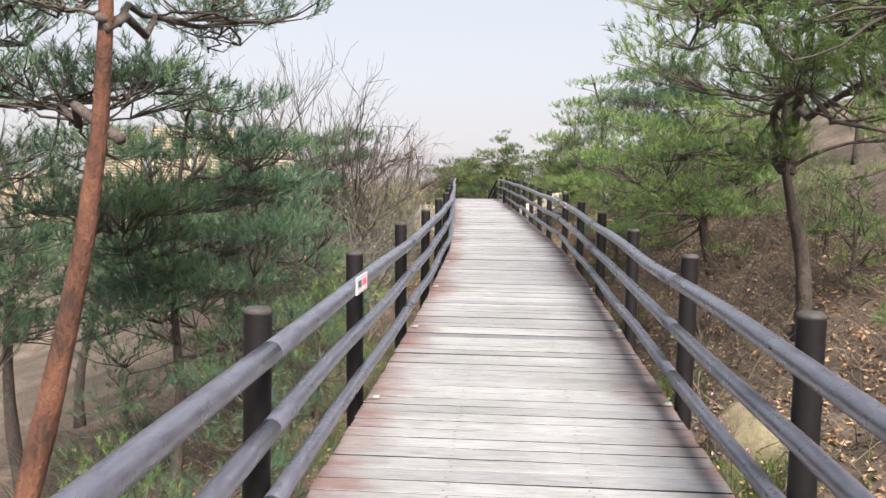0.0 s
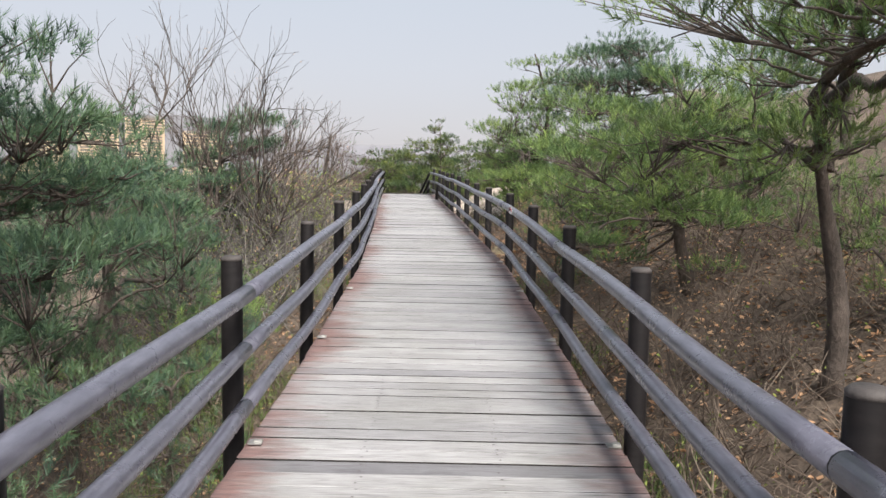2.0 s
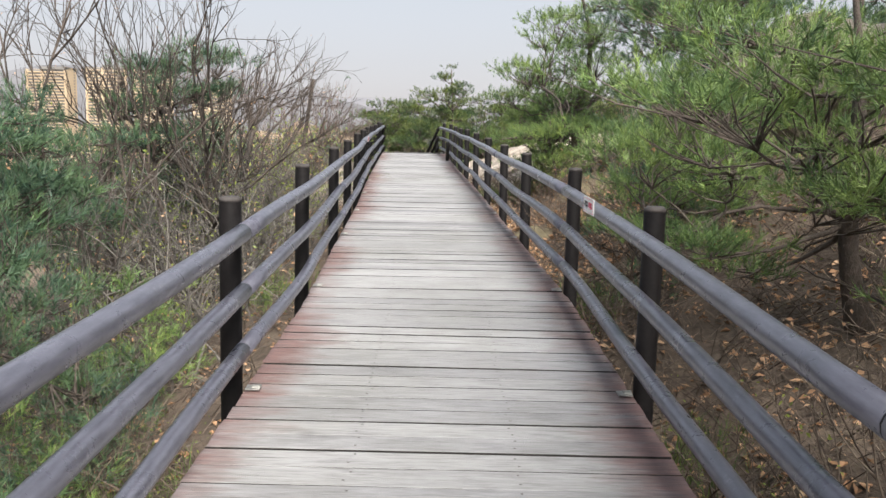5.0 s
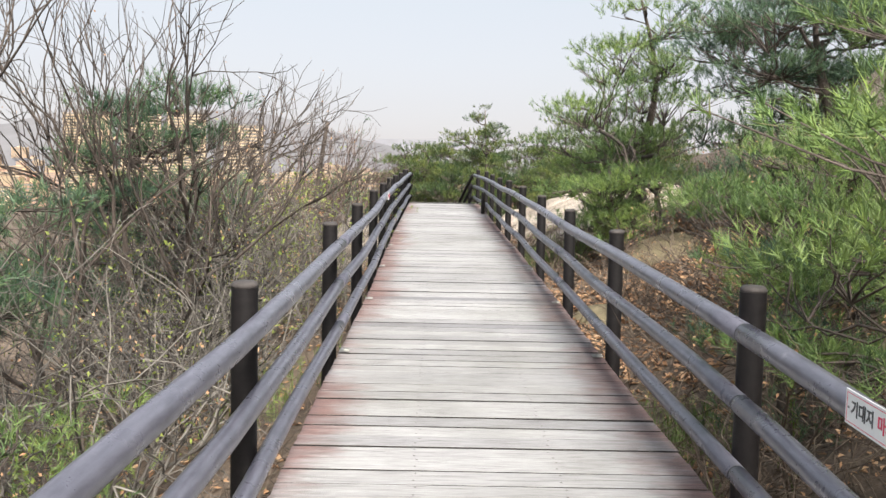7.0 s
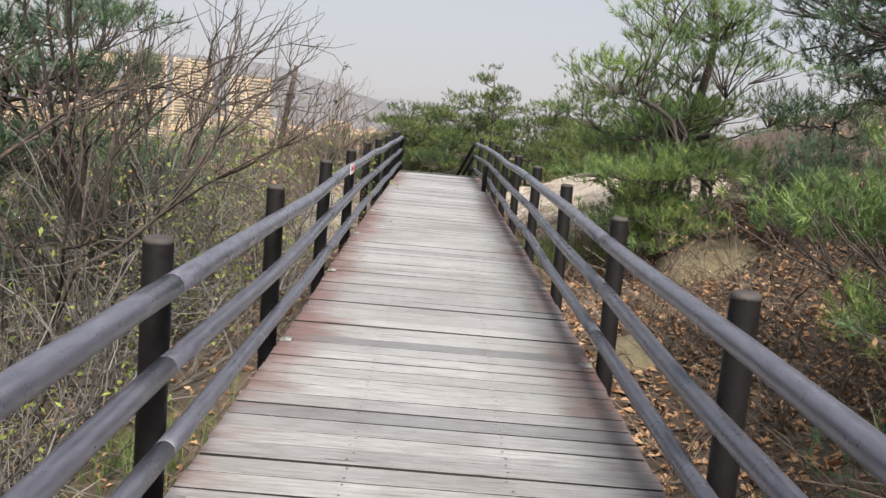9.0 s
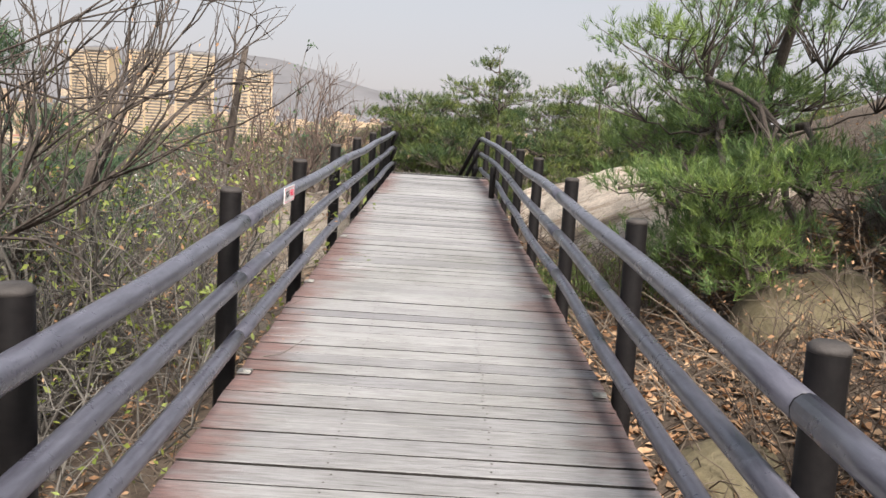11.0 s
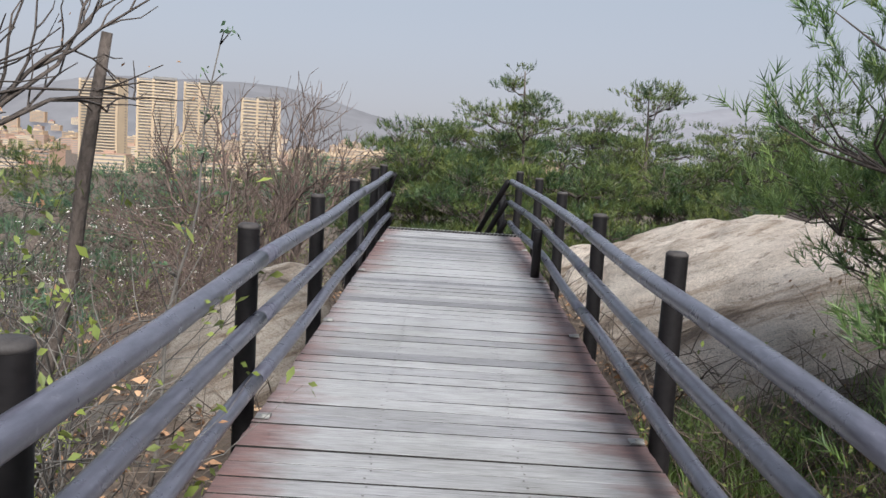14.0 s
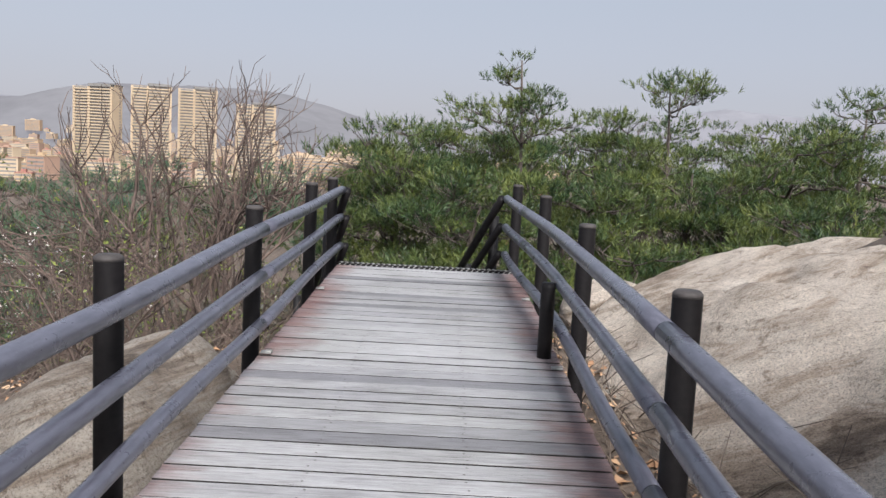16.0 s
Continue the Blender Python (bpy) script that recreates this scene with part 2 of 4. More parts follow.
PLANK = plank_material()
SCREW = mottled("rusty_screw", [(0.3, (0.03, 0.025, 0.02)), (0.7, (0.08, 0.06, 0.05))], 30, 90, 0.5)
# near-black plank sides: the shade in the deck gaps is painted on
GAP_SHADE = mottled("gap_shade_plank_edge", [(0.3, (0.008, 0.007, 0.006)), (0.7, (0.025, 0.021, 0.019))], 8, 40, 0.9)
RAIL = paint_material("slate_rail_paint", (0.062, 0.06, 0.08), (0.12, 0.117, 0.15), (0.24, 0.235, 0.265), 0.3, 0.85)
POST = paint_material("dark_post_paint", (0.007, 0.006, 0.0065), (0.013, 0.011, 0.0115), (0.022, 0.019, 0.018), 0.55, 0.22)
CAP = mottled("weathered_post_top", [(0.3, (0.03, 0.025, 0.024)), (0.7, (0.07, 0.06, 0.057))], 20, 70, 0.75)
BEAM = mottled("dark_beam", [(0.3, (0.015, 0.011, 0.01)), (0.7, (0.045, 0.032, 0.028))], 4, 30, 0.75)
STEEL = mottled("dull_steel", [(0.3, (0.28, 0.27, 0.26)), (0.7, (0.5, 0.49, 0.47))], 20, 80, 0.45, metal=0.7)
WHITE = mottled("sign_white", [(0.3, (0.72, 0.72, 0.72)), (0.7, (0.82, 0.82, 0.81))], 10, 60, 0.35, 0.05)
BLACK = mottled("sign_black", [(0.3, (0.02, 0.02, 0.025)), (0.7, (0.04, 0.04, 0.045))], 10, 60, 0.4, 0.05)
RED = mottled("sign_red", [(0.3, (0.62, 0.03, 0.09)), (0.7, (0.72, 0.05, 0.12))], 10, 60, 0.4, 0.05)
SOIL = mottled("soil", [(0.3, (0.035, 0.026, 0.02)), (0.48, (0.09, 0.065, 0.048)), (0.72, (0.25, 0.188, 0.14))], 0.8, 14, 0.95, 0.8, 0.05)
ROCK = rock_material("granite")
STAINED = rock_material("stained_granite", 0.62)
DARK_ROCK = rock_material("dark_granite", 0.4)
MOSSY = mottled("lichen_rock", [(0.3, (0.09, 0.075, 0.045)), (0.5, (0.2, 0.165, 0.1)), (0.75, (0.33, 0.28, 0.19))], 2.2, 22, 0.9, 0.7, 0.03)
RED_BARK = mottled("red_pine_bark", [(0.38, (0.035, 0.017, 0.012)), (0.5, (0.1, 0.04, 0.023)), (0.68, (0.185, 0.08, 0.047))], 5, 26, 0.9, 0.9, 0.03, (1, 1, 0.5))
DARK_BARK = mottled("dark_pine_bark", [(0.3, (0.03, 0.024, 0.02)), (0.5, (0.08, 0.062, 0.052)), (0.72, (0.17, 0.135, 0.115))], 5, 30, 0.92, 0.9, 0.03, (1, 1, 0.5))
TWIG = mottled("bare_twig", [(0.3, (0.03, 0.026, 0.024)), (0.5, (0.105, 0.093, 0.083)), (0.75, (0.26, 0.235, 0.21))], 3, 30, 0.9, 0.4, 0.005, island=True)
RED_TWIG = mottled("reddish_twig", [(0.3, (0.05, 0.036, 0.031)), (0.5, (0.11, 0.077, 0.063)), (0.75, (0.19, 0.135, 0.11))], 3, 30, 0.9, 0.4, 0.005, island=True)
STRAW = mottled("dead_undergrowth", [(0.25, (0.055, 0.04, 0.032)), (0.5, (0.12, 0.088, 0.068)), (0.8, (0.25, 0.2, 0.155))], 2, 30, 0.95, 0.3, 0.005, island=True)
LITTER = mottled("fallen_leaf", [(0.2, (0.2, 0.105, 0.055)), (0.5, (0.4, 0.23, 0.125)), (0.8, (0.55, 0.38, 0.24))], 2, 30, 0.85, 0.3, 0.005, island=True)
NEEDLE = foliage_material("pine_needle", (0.05, 0.1, 0.035), (0.15, 0.23, 0.075), (0.25, 0.33, 0.09))
NEEDLE_DARK = foliage_material("dark_pine_needle", (0.035, 0.075, 0.05), (0.09, 0.15, 0.09), (0.13, 0.2, 0.085))
NEEDLE_FAR = foliage_material("grove_needle", (0.018, 0.04, 0.018), (0.07, 0.115, 0.036), (0.2, 0.22, 0.05))
WOODS = foliage_material("mixed_woods", (0.04, 0.045, 0.028), (0.1, 0.085, 0.06), (0.15, 0.125, 0.095))
LEAF = foliage_material("young_leaf", (0.12, 0.16, 0.03), (0.22, 0.27, 0.06), (0.3, 0.33, 0.08))
GRASS = foliage_material("grass_blade", (0.06, 0.1, 0.03), (0.14, 0.2, 0.05), (0.2, 0.26, 0.07))
BLOSSOM = foliage_material("pale_blossom", (0.5, 0.45, 0.42), (0.7, 0.66, 0.62), (0.75, 0.7, 0.66))
PINK = foliage_material("azalea_blossom", (0.5, 0.2, 0.4), (0.65, 0.32, 0.52), (0.7, 0.4, 0.58))


# ---- mesh helpers ----
class Acc:
    """Gathers triangles."""
    def __init__(self):
        self.v, self.f, self.n = [], [], 0

    def add(self, v, f):
        v, f = np.asarray(v, float).reshape(-1, 3), np.asarray(f, int).reshape(-1, 3)
        self.v.append(v), self.f.append(f + self.n)
        self.n += len(v)

    def tube(self, pts, radii, sides=6, cap=True):
        pts = [Vector(p) for p in pts]
        ring, n = [], len(pts)
        ref = Vector((0.13, 0.21, 0.97))
        for i, p in enumerate(pts):
            d = (pts[min(i + 1, n - 1)] - pts[max(i - 1, 0)]).normalized()
            if abs(d.dot(ref)) > 0.95:
                ref = Vector((0.9, 0.3, 0.1))
            a = d.cross(ref).normalized()
            b = d.cross(a)
            ring += [p + radii[i] * (math.cos(k * math.tau / sides) * a + math.sin(k * math.tau / sides) * b) for k in range(sides)]
        f = []
        for i in range(n - 1):
            for k in range(sides):
                p, q = i * sides + k, i * sides + (k + 1) % sides
                f += [(p, q, q + sides), (p, q + sides, p + sides)]
        if cap:
            for k in range(1, sides - 1):
                f += [(0, k + 1, k), ((n - 1) * sides, (n - 1) * sides + k, (n - 1) * sides + k + 1)]
        self.add(ring, f)

    def box(self, x0, x1, y0, y1, z0, z1):
        v = [(x, y, z) for z in (z0, z1) for y in (y0, y1) for x in (x0, x1)]
        self.add(v, [(0, 2, 3), (0, 3, 1), (4, 5, 7), (4, 7, 6), (0, 1, 5), (0, 5, 4), (2, 6, 7), (2, 7, 3), (0, 4, 6), (0, 6, 2), (1, 3, 7), (1, 7, 5)])

    def mesh(self, name, mat, shade=True):
        v = np.concatenate(self.v) if self.v else np.zeros((0, 3))
        f = np.concatenate(self.f) if self.f else np.zeros((0, 3), int)
        me = bpy.data.meshes.new(name)
        me.vertices.add(len(v)), me.loops.add(len(f) * 3), me.polygons.add(len(f))
        me.vertices.foreach_set("co", v.astype(np.float32).ravel())
        me.loops.foreach_set("vertex_index", f.astype(np.int32).ravel())
        me.polygons.foreach_set("loop_start", np.arange(0, len(f) * 3, 3, dtype=np.int32))
        me.polygons.foreach_set("use_smooth", np.full(len(f), shade))
        me.update(calc_edges=True)
        me.materials.append(mat)
        return me


def part(name, acc, mat, parent, label="", shade=True):
    ob = new(name, acc.mesh(name, mat, shade) if isinstance(acc, Acc) else acc)
    ob.parent = parent
    return tagged(ob, label)


def thing(name, at, label, category, group="", kind=""):
    ob = new(name)
    ob.location = at
    return tagged(ob, label, category, group, kind)


def bevel_box(sx, sy, sz, w):
    bm = bmesh.new()
    bmesh.ops.create_cube(bm, size=1)
    for v in bm.verts:
        v.co = Vector((v.co.x * sx, v.co.y * sy, v.co.z * sz))
    bmesh.ops.bevel(bm, geom=list(bm.edges), offset=w, segments=1, affect="EDGES")
    return bm


def bm_mesh(name, bm, *mats):
    me = bpy.data.meshes.new(name)
    bm.to_mesh(me)
    bm.free()
    for m in mats:
        me.materials.append(m)
    return me


# ---- ground ----
def axis(near, far, step):
    """Grid lines: even between the near ends, then ever wider."""
    a = list(np.arange(near[0], near[1] + step, step))
    s = step
    while a[-1] < far[1]:
        s *= 1.22
        a.append(a[-1] + s)
    s, b = step, []
    v = near[0]
    while v > far[0]:
        s *= 1.22
        v -= s
        b.append(v)
    return b[::-1] + a


def build_ground():
    xs, ys = axis((-9, 9), (-4200, 4200), 0.3), axis((-4, 46), (-700, 4600), 0.4)
    acc = Acc()
    v = [(x, y, ground(x, y)) for y in ys for x in xs]
    n, f = len(xs), []
    for j in range(len(ys) - 1):
        for i in range(n - 1):
            p = j * n + i
            f += [(p, p + 1, p + n + 1), (p, p + n + 1, p + n)]
    acc.add(v, f)
    tagged(new("ground", acc.mesh("ground", SOIL)), "brown earth hillside with leaf litter and rock", "ground", kind="structure")


build_ground()


# ---- boardwalk ----
POSTS = [-1.2, 0.8, 2.78, 4.7, 6.75, 8.9, 10.95, 13.0, 15.38, 17.28, 19.2, 21.1, 23.1, 25.0, 27.0, 28.95]


def build_rail_side(s, rnd):
    side = thing("railing", (0, 0, 0), "dark timber railing with three round slate-painted rails", "railing", "boardwalk railings")
    out = 0.905
    tilt = Matrix.Identity(4)
    ys = POSTS + [30.2]
    acc = Acc()
    acc.tube([(0, 0, -0.75), (0, 0, 0.785)], [0.047, 0.047], 16, False)
    post_me = acc.mesh("post", POST)
    acc = Acc()
    acc.tube([(0, 0, 0.78), (0, 0, 0.793), (0, 0, 0.803)], [0.0472, 0.0472, 0.036], 16)
    cap_me = acc.mesh("cap", CAP)
    for i, y in enumerate(ys):
        o = 0.78 if i == len(ys) - 1 and s > 0 else out
        p = part("post", post_me, None, side)
        low = min(ground(ax(y) + s * o, y) - az(y), -0.5) - 0.1
        p.matrix_basis = pose(ax(y) + s * o, y + (0.04 * rnd.uniform(-1, 1) if 0 < i < 15 else 0), az(y) + rnd.uniform(-0.012, 0.012), rnd.uniform(-0.7, 0.7), rnd.uniform(-0.7, 0.7), rnd.uniform(0, 360))
        part("post_top", cap_me, None, p, "weathered chamfered post top")
        leg = Acc()
        leg.tube([(0, 0, -0.7), (0, 0, low)], [0.046, 0.046], 10)
        part("footing", leg, POST, p)
    for h, r in ((0.675, 0.0375), (0.425, 0.035), (0.17, 0.034)):
        inner = out - 0.047 - r
        stops = list(range(0, len(ys), 2)) if s < 0 else [0] + list(range(1, len(ys), 2))
        if stops[-1] != len(ys) - 1:
            stops.append(len(ys) - 1)
        for a, b in zip(stops, stops[1:]):
            # each length of rail spans two bays
            acc = Acc()
            y0, y1 = ys[a] - 0.12, (ys[b] - 0.128 if b < len(ys) - 1 else ys[b])
            n = 14
            pts = []
            for k in range(n + 1):
                y = y0 + (y1 - y0) * k / n
                inw = inner - (0.13 * smooth(27.0, 30.2, y) if s > 0 else 0.0)
                pts.append((ax(y) + s * inw + 0.004 * math.sin(y * 2.1 + h * 9), y, az(y) + h + 0.006 * math.sin(y * 1.7 + h * 20 + s)))
            acc.tube(pts, [r] * (n + 1), 14)
            rail = part("rail", acc, RAIL, side)
            gap = Acc()
            e = Vector(pts[-1])
            gap.tube([e - Vector((0, 0.003, 0)), e + Vector((0, 0.009, 0))], [r * 0.97] * 2, 12)
            part("joint", gap, POST, rail, "dark joint between rail lengths")
    if s > 0:
        # a short stub props the middle rail where the side bends inwards
        acc = Acc()
        acc.tube([(0, 0, -0.3), (0, 0, 0.4), (0, 0, 0.43)], [0.042, 0.042, 0.038], 14)
        stub = part("stub_post", acc, POST, side, "short dark post under the middle rail")
        stub.location = (ax(27.15) + 0.745, 27.15, az(27.15))
    # small steel clips that hold the deck beside the posts
    clip = Acc()
    clip.box(-0.03, 0.03, -0.03, 0.03, 0.0, 0.006)
    clip.box(-0.005, 0.03, -0.012, 0.012, 0.006, 0.014)
    clip_me = clip.mesh("clip", STEEL, False)
    for y in POSTS[1:]:
        c = part("clip", clip_me, None, side, "small steel deck clip")
        c.matrix_basis = pose(ax(y) + s * (HALF - 0.035), y - 0.1, az(y) + 0.003, 0, 0, 0)
    return side


rng = random.Random(7)
for s_ in (-1, 1):
    build_rail_side(s_, rng)


def build_stair():
    """The flight that goes down past the deck's end, bearing to the left."""
    turn = 16.5
    m = pose(ax(END), END, az(END), 0, 0, turn)
    st = thing("stair", (0, 0, 0), "dark timber stair flight descending from the deck", "stairs")
    st.matrix_basis = m
    rise, going = 0.17, 0.28
    for i in range(1, 16):
        acc = Acc()
        acc.box(-0.8, 0.8, (i - 1) * going + 0.03, i * going + 0.05, -i * rise - 0.04, -i * rise)
        part("tread", acc, PLANK, st, shade=False)
    for sx in (-0.84, 0.84):
        acc = Acc()
        acc.add([(sx + d, y, z) for d in (-0.03, 0.03) for y, z in ((0, -0.02), (0, -0.3), (4.3, -2.9), (4.3, -2.62))],
                [(0, 2, 1), (0, 3, 2), (4, 5, 6), (4, 6, 7), (0, 1, 5), (0, 5, 4), (1, 2, 6), (1, 6, 5), (2, 3, 7), (2, 7, 6), (3, 0, 4), (3, 4, 7)])
        part("stringer", acc, BEAM, st, shade=False)
    return st, rise / going, m


stair, SLOPE, STAIR_M = build_stair()
for s_ in (-1, 1):
    hr = thing("stair_railing", (0, 0, 0), "dark sloping handrail beside the descending stair", "railing", "stair railings")
    start = 0.775 - (0.13 if s_ > 0 else 0)
    back = STAIR_M.inverted() @ Vector((ax(30.2) + s_ * start, 30.2, az(30.2)))
    for h, r in ((0.675, 0.0375), (0.425, 0.035), (0.17, 0.034)):
        acc = Acc()
        pts = [STAIR_M @ Vector((back.x * (1 - k / 8) + s_ * 0.78 * k / 8, back.y + 0.5 * k, h - SLOPE * 0.5 * k)) for k in range(9)]
        acc.tube(pts, [r] * 9, 12)
        part("rail", acc, POST, hr)
    for k in (1, 3, 5, 7):
        acc = Acc()
        p = STAIR_M @ Vector((back.x * (1 - k / 8) + s_ * 0.86 * k / 8 + s_ * 0.08, back.y + 0.5 * k, -SLOPE * 0.5 * k))
        acc.tube([p + Vector((0, 0, 0.78)), Vector((p.x, p.y, min(ground(p.x, p.y), p.z - 0.4) - 0.1))], [0.047, 0.047], 12)
        part("post", acc, POST, hr)

# ribbed metal edge strip at the head of the stair
strip = thing("edge_strip", (0, 0, 0), "dark ribbed metal nosing strip at deck end", "edge strip")
strip.matrix_basis = pose(ax(END), END + 0.04, az(END), 0, 0, 0)
acc = Acc()
acc.box(-0.83, 0.83, -0.035, 0.04, -0.05, 0.02)
part("bar", acc, POST, strip, shade=False)
rib = Acc()
for i in range(34):
    x = -0.8 + i * 0.0485
    rib.tube([(x - 0.014, -0.037, 0.0), (x + 0.014, -0.025, 0.024)], [0.006, 0.006], 5)
    rib.tube([(x - 0.014, 0.03, 0.022), (x + 0.02, -0.02, 0.024)], [0.005, 0.005], 5)
part("ribs", rib, STEEL, strip, "bright worn ribs")


# ---- warning plates on the top rail ----
def glyphs(text, size, mat, name):
    cu = bpy.data.curves.new(name, "FONT")
    cu.body, cu.size, cu.align_x, cu.align_y, cu.extrude = text, size, "CENTER", "CENTER", 0.0006
    cu.offset = 0.0007
    tmp = bpy.data.objects.new(name, cu)
    scene.collection.objects.link(tmp)
    me = bpy.data.meshes.new_from_object(tmp.evaluated_get(bpy.context.evaluated_depsgraph_get()))
    bpy.data.objects.remove(tmp)
    me.materials.clear()
    me.materials.append(mat)
    return me


def sign(s, y):
    d = (ax(y + 0.15) - ax(y - 0.15)) / 0.3
    ob = thing("warning_sign", (0, 0, 0), "small white warning plate with black and red lettering on the rail", "sign", "rail signs")
    yaw = 90 if s < 0 else -90
    ob.matrix_basis = pose(ax(y) + s * 0.778, y, az(y) + 0.695, 0, 0, 0) @ pose(0, 0, 0, 90, 0, yaw - math.degrees(math.atan(d)))
    part("plate", bm_mesh("plate", bevel_box(0.31, 0.085, 0.004, 0.0012), WHITE), None, ob)
    line = Acc()
    for a in ((-0.147, 0.147, 0.034, 0.0355), (-0.147, 0.147, -0.0355, -0.034), (-0.147, -0.1455, -0.034, 0.034), (0.1455, 0.147, -0.034, 0.034)):
        line.box(a[0], a[1], a[2], a[3], 0.0015, 0.0027)
    part("border", line, RED, ob, "thin red border", False)
    t = part("lettering", glyphs("기대지", 0.042, BLACK, "lettering"), None, ob, "black lettering")
    t.location = (-0.066, 0.0, 0.0028)
    t = part("lettering", glyphs("마세요", 0.042, RED, "lettering"), None, ob, "red lettering")
    t.location = (0.066, 0.0, 0.0028)
    for sx in (-0.136, 0.136):
        b = Acc()
        b.tube([(sx, 0, 0.001), (sx, 0, 0.0045)], [0.004, 0.003], 8)
        part("screw", b, STEEL, ob)


for a_ in ((-1, 4.11), (1, 11.86), (-1, 20.0)):
    sign(*a_)


# ---- rocks ----
def rock(name, at, size, mat, label, rough=0.12, seed=0, grooves=0.0, cat="rock"):
    bm = bmesh.new()
    bmesh.ops.create_icosphere(bm, subdivisions=6 if size[0] > 2 else 5, radius=1)
    for v in bm.verts:
        p = v.co.copy()
        q = Vector((p.x * size[0], p.y * size[1], p.z * size[2]))
        n = noise.fractal(q * 0.55 + Vector((seed, 0, 0)), 1.0, 2.0, 3) * rough * 1.8 + noise.fractal(q * 3.1 + Vector((0, seed, 0)), 0.9, 2.0, 4) * rough * 0.3
        # long weathered ledges
        g = grooves * max(0.0, math.sin((q.x * 0.35 + q.y * 0.2 - q.z * 2.2) * 2.2 + 2.5 * noise.noise(q * 0.4))) ** 6
        v.co = q + p.normalized() * (n - g)
    for f in bm.faces:
        f.smooth = True
    ob = new(name, bm_mesh(name, bm, mat))
    ob.location = at
    return tagged(ob, label, cat)


rock("rock_slab", (5.0, 28.4, -0.75), (4.05, 5.2, 2.15), ROCK, "broad pale granite slab sloping beside the boardwalk", 0.16, 3, 0.12)
rock("boulder", (-1.42, 27.2, -0.42), (0.66, 1.75, 0.98), STAINED, "rounded pale granite boulder below the railing", 0.12, 9, 0.04)
rock("boulder", (-2.4, 26.4, -0.95), (0.6, 0.8, 0.5), DARK_ROCK, "dark mossy boulder beside the pale one", 0.08, 21)
rock("boulder", (2.05, 31.2, 0.25), (0.5, 0.5, 0.42), ROCK, "small pale granite boulder at the slab's foot", 0.05, 4)
rock("boulder", (3.3, 21.9, 0.15), (0.75, 0.6, 0.55), MOSSY, "brownish lichen-covered boulder on the bank", 0.1, 5)
rock("boulder", (2.2, 19.9, -0.3), (0.45, 0.5, 0.3), MOSSY, "low brownish boulder on leaf litter", 0.07, 6)
rock("boulder", (2.5, 7.6, -1.0), (0.4, 0.5, 0.45), MOSSY, "grey-brown boulder under the pines", 0.08, 8)
rock("boulder", (5.5, 22.9, 0.9), (1.2, 1.6, 0.8), DARK_ROCK, "dark rock outcrop on the upper bank", 0.16, 12)
rock("boulder", (6.0, 19.5, 2.2), (1.3, 1.2, 0.8), DARK_ROCK, "grey rock outcrop high on the bank", 0.16, 15)
rock("boulder", (-1.6, 23.6, -0.85), (0.7, 0.9, 0.5), DARK_ROCK, "low dark granite boulder among shrubs", 0.08, 17)


# ---- pines ----
def unit(r, n):
    v = r.normal(size=(n, 3))
    return v / np.linalg.norm(v, axis=1, keepdims=True)


def needles(acc, centres, axes, count, length, width, r):
    """Bottle-brush shoots: single narrow triangles set round each shoot."""
    n = len(centres) * count
    c, a = np.repeat(centres, count, 0), np.repeat(axes, count, 0)
    d = a * 0.95 + unit(r, n) * 0.72
    d /= np.linalg.norm(d, axis=1, keepdims=True)
    p = c + a * r.uniform(-0.7, 0.8, (n, 1)) * length * 0.8
    side = np.cross(d, unit(r, n))
    side /= np.linalg.norm(side, axis=1, keepdims=True) + 1e-9
    ln = length * r.uniform(0.7, 1.15, (n, 1))
    v = np.stack([p - side * width / 2, p + side * width / 2, p + d * ln], 1).reshape(-1, 3)
    acc.add(v, np.arange(n * 3).reshape(-1, 3))


def bent(a, b, r, sag, n=6):
    a, b = Vector(a), Vector(b)
    d = b - a
    k = Vector(r.normal(size=3)) * d.length * 0.1
    return [a.lerp(b, t) + k * math.sin(math.pi * t) + Vector((0, 0, sag * d.length * math.sin(math.pi * t))) + Vector(r.normal(size=3)) * 0.028 * d.length for t in (i / n for i in range(n + 1))]


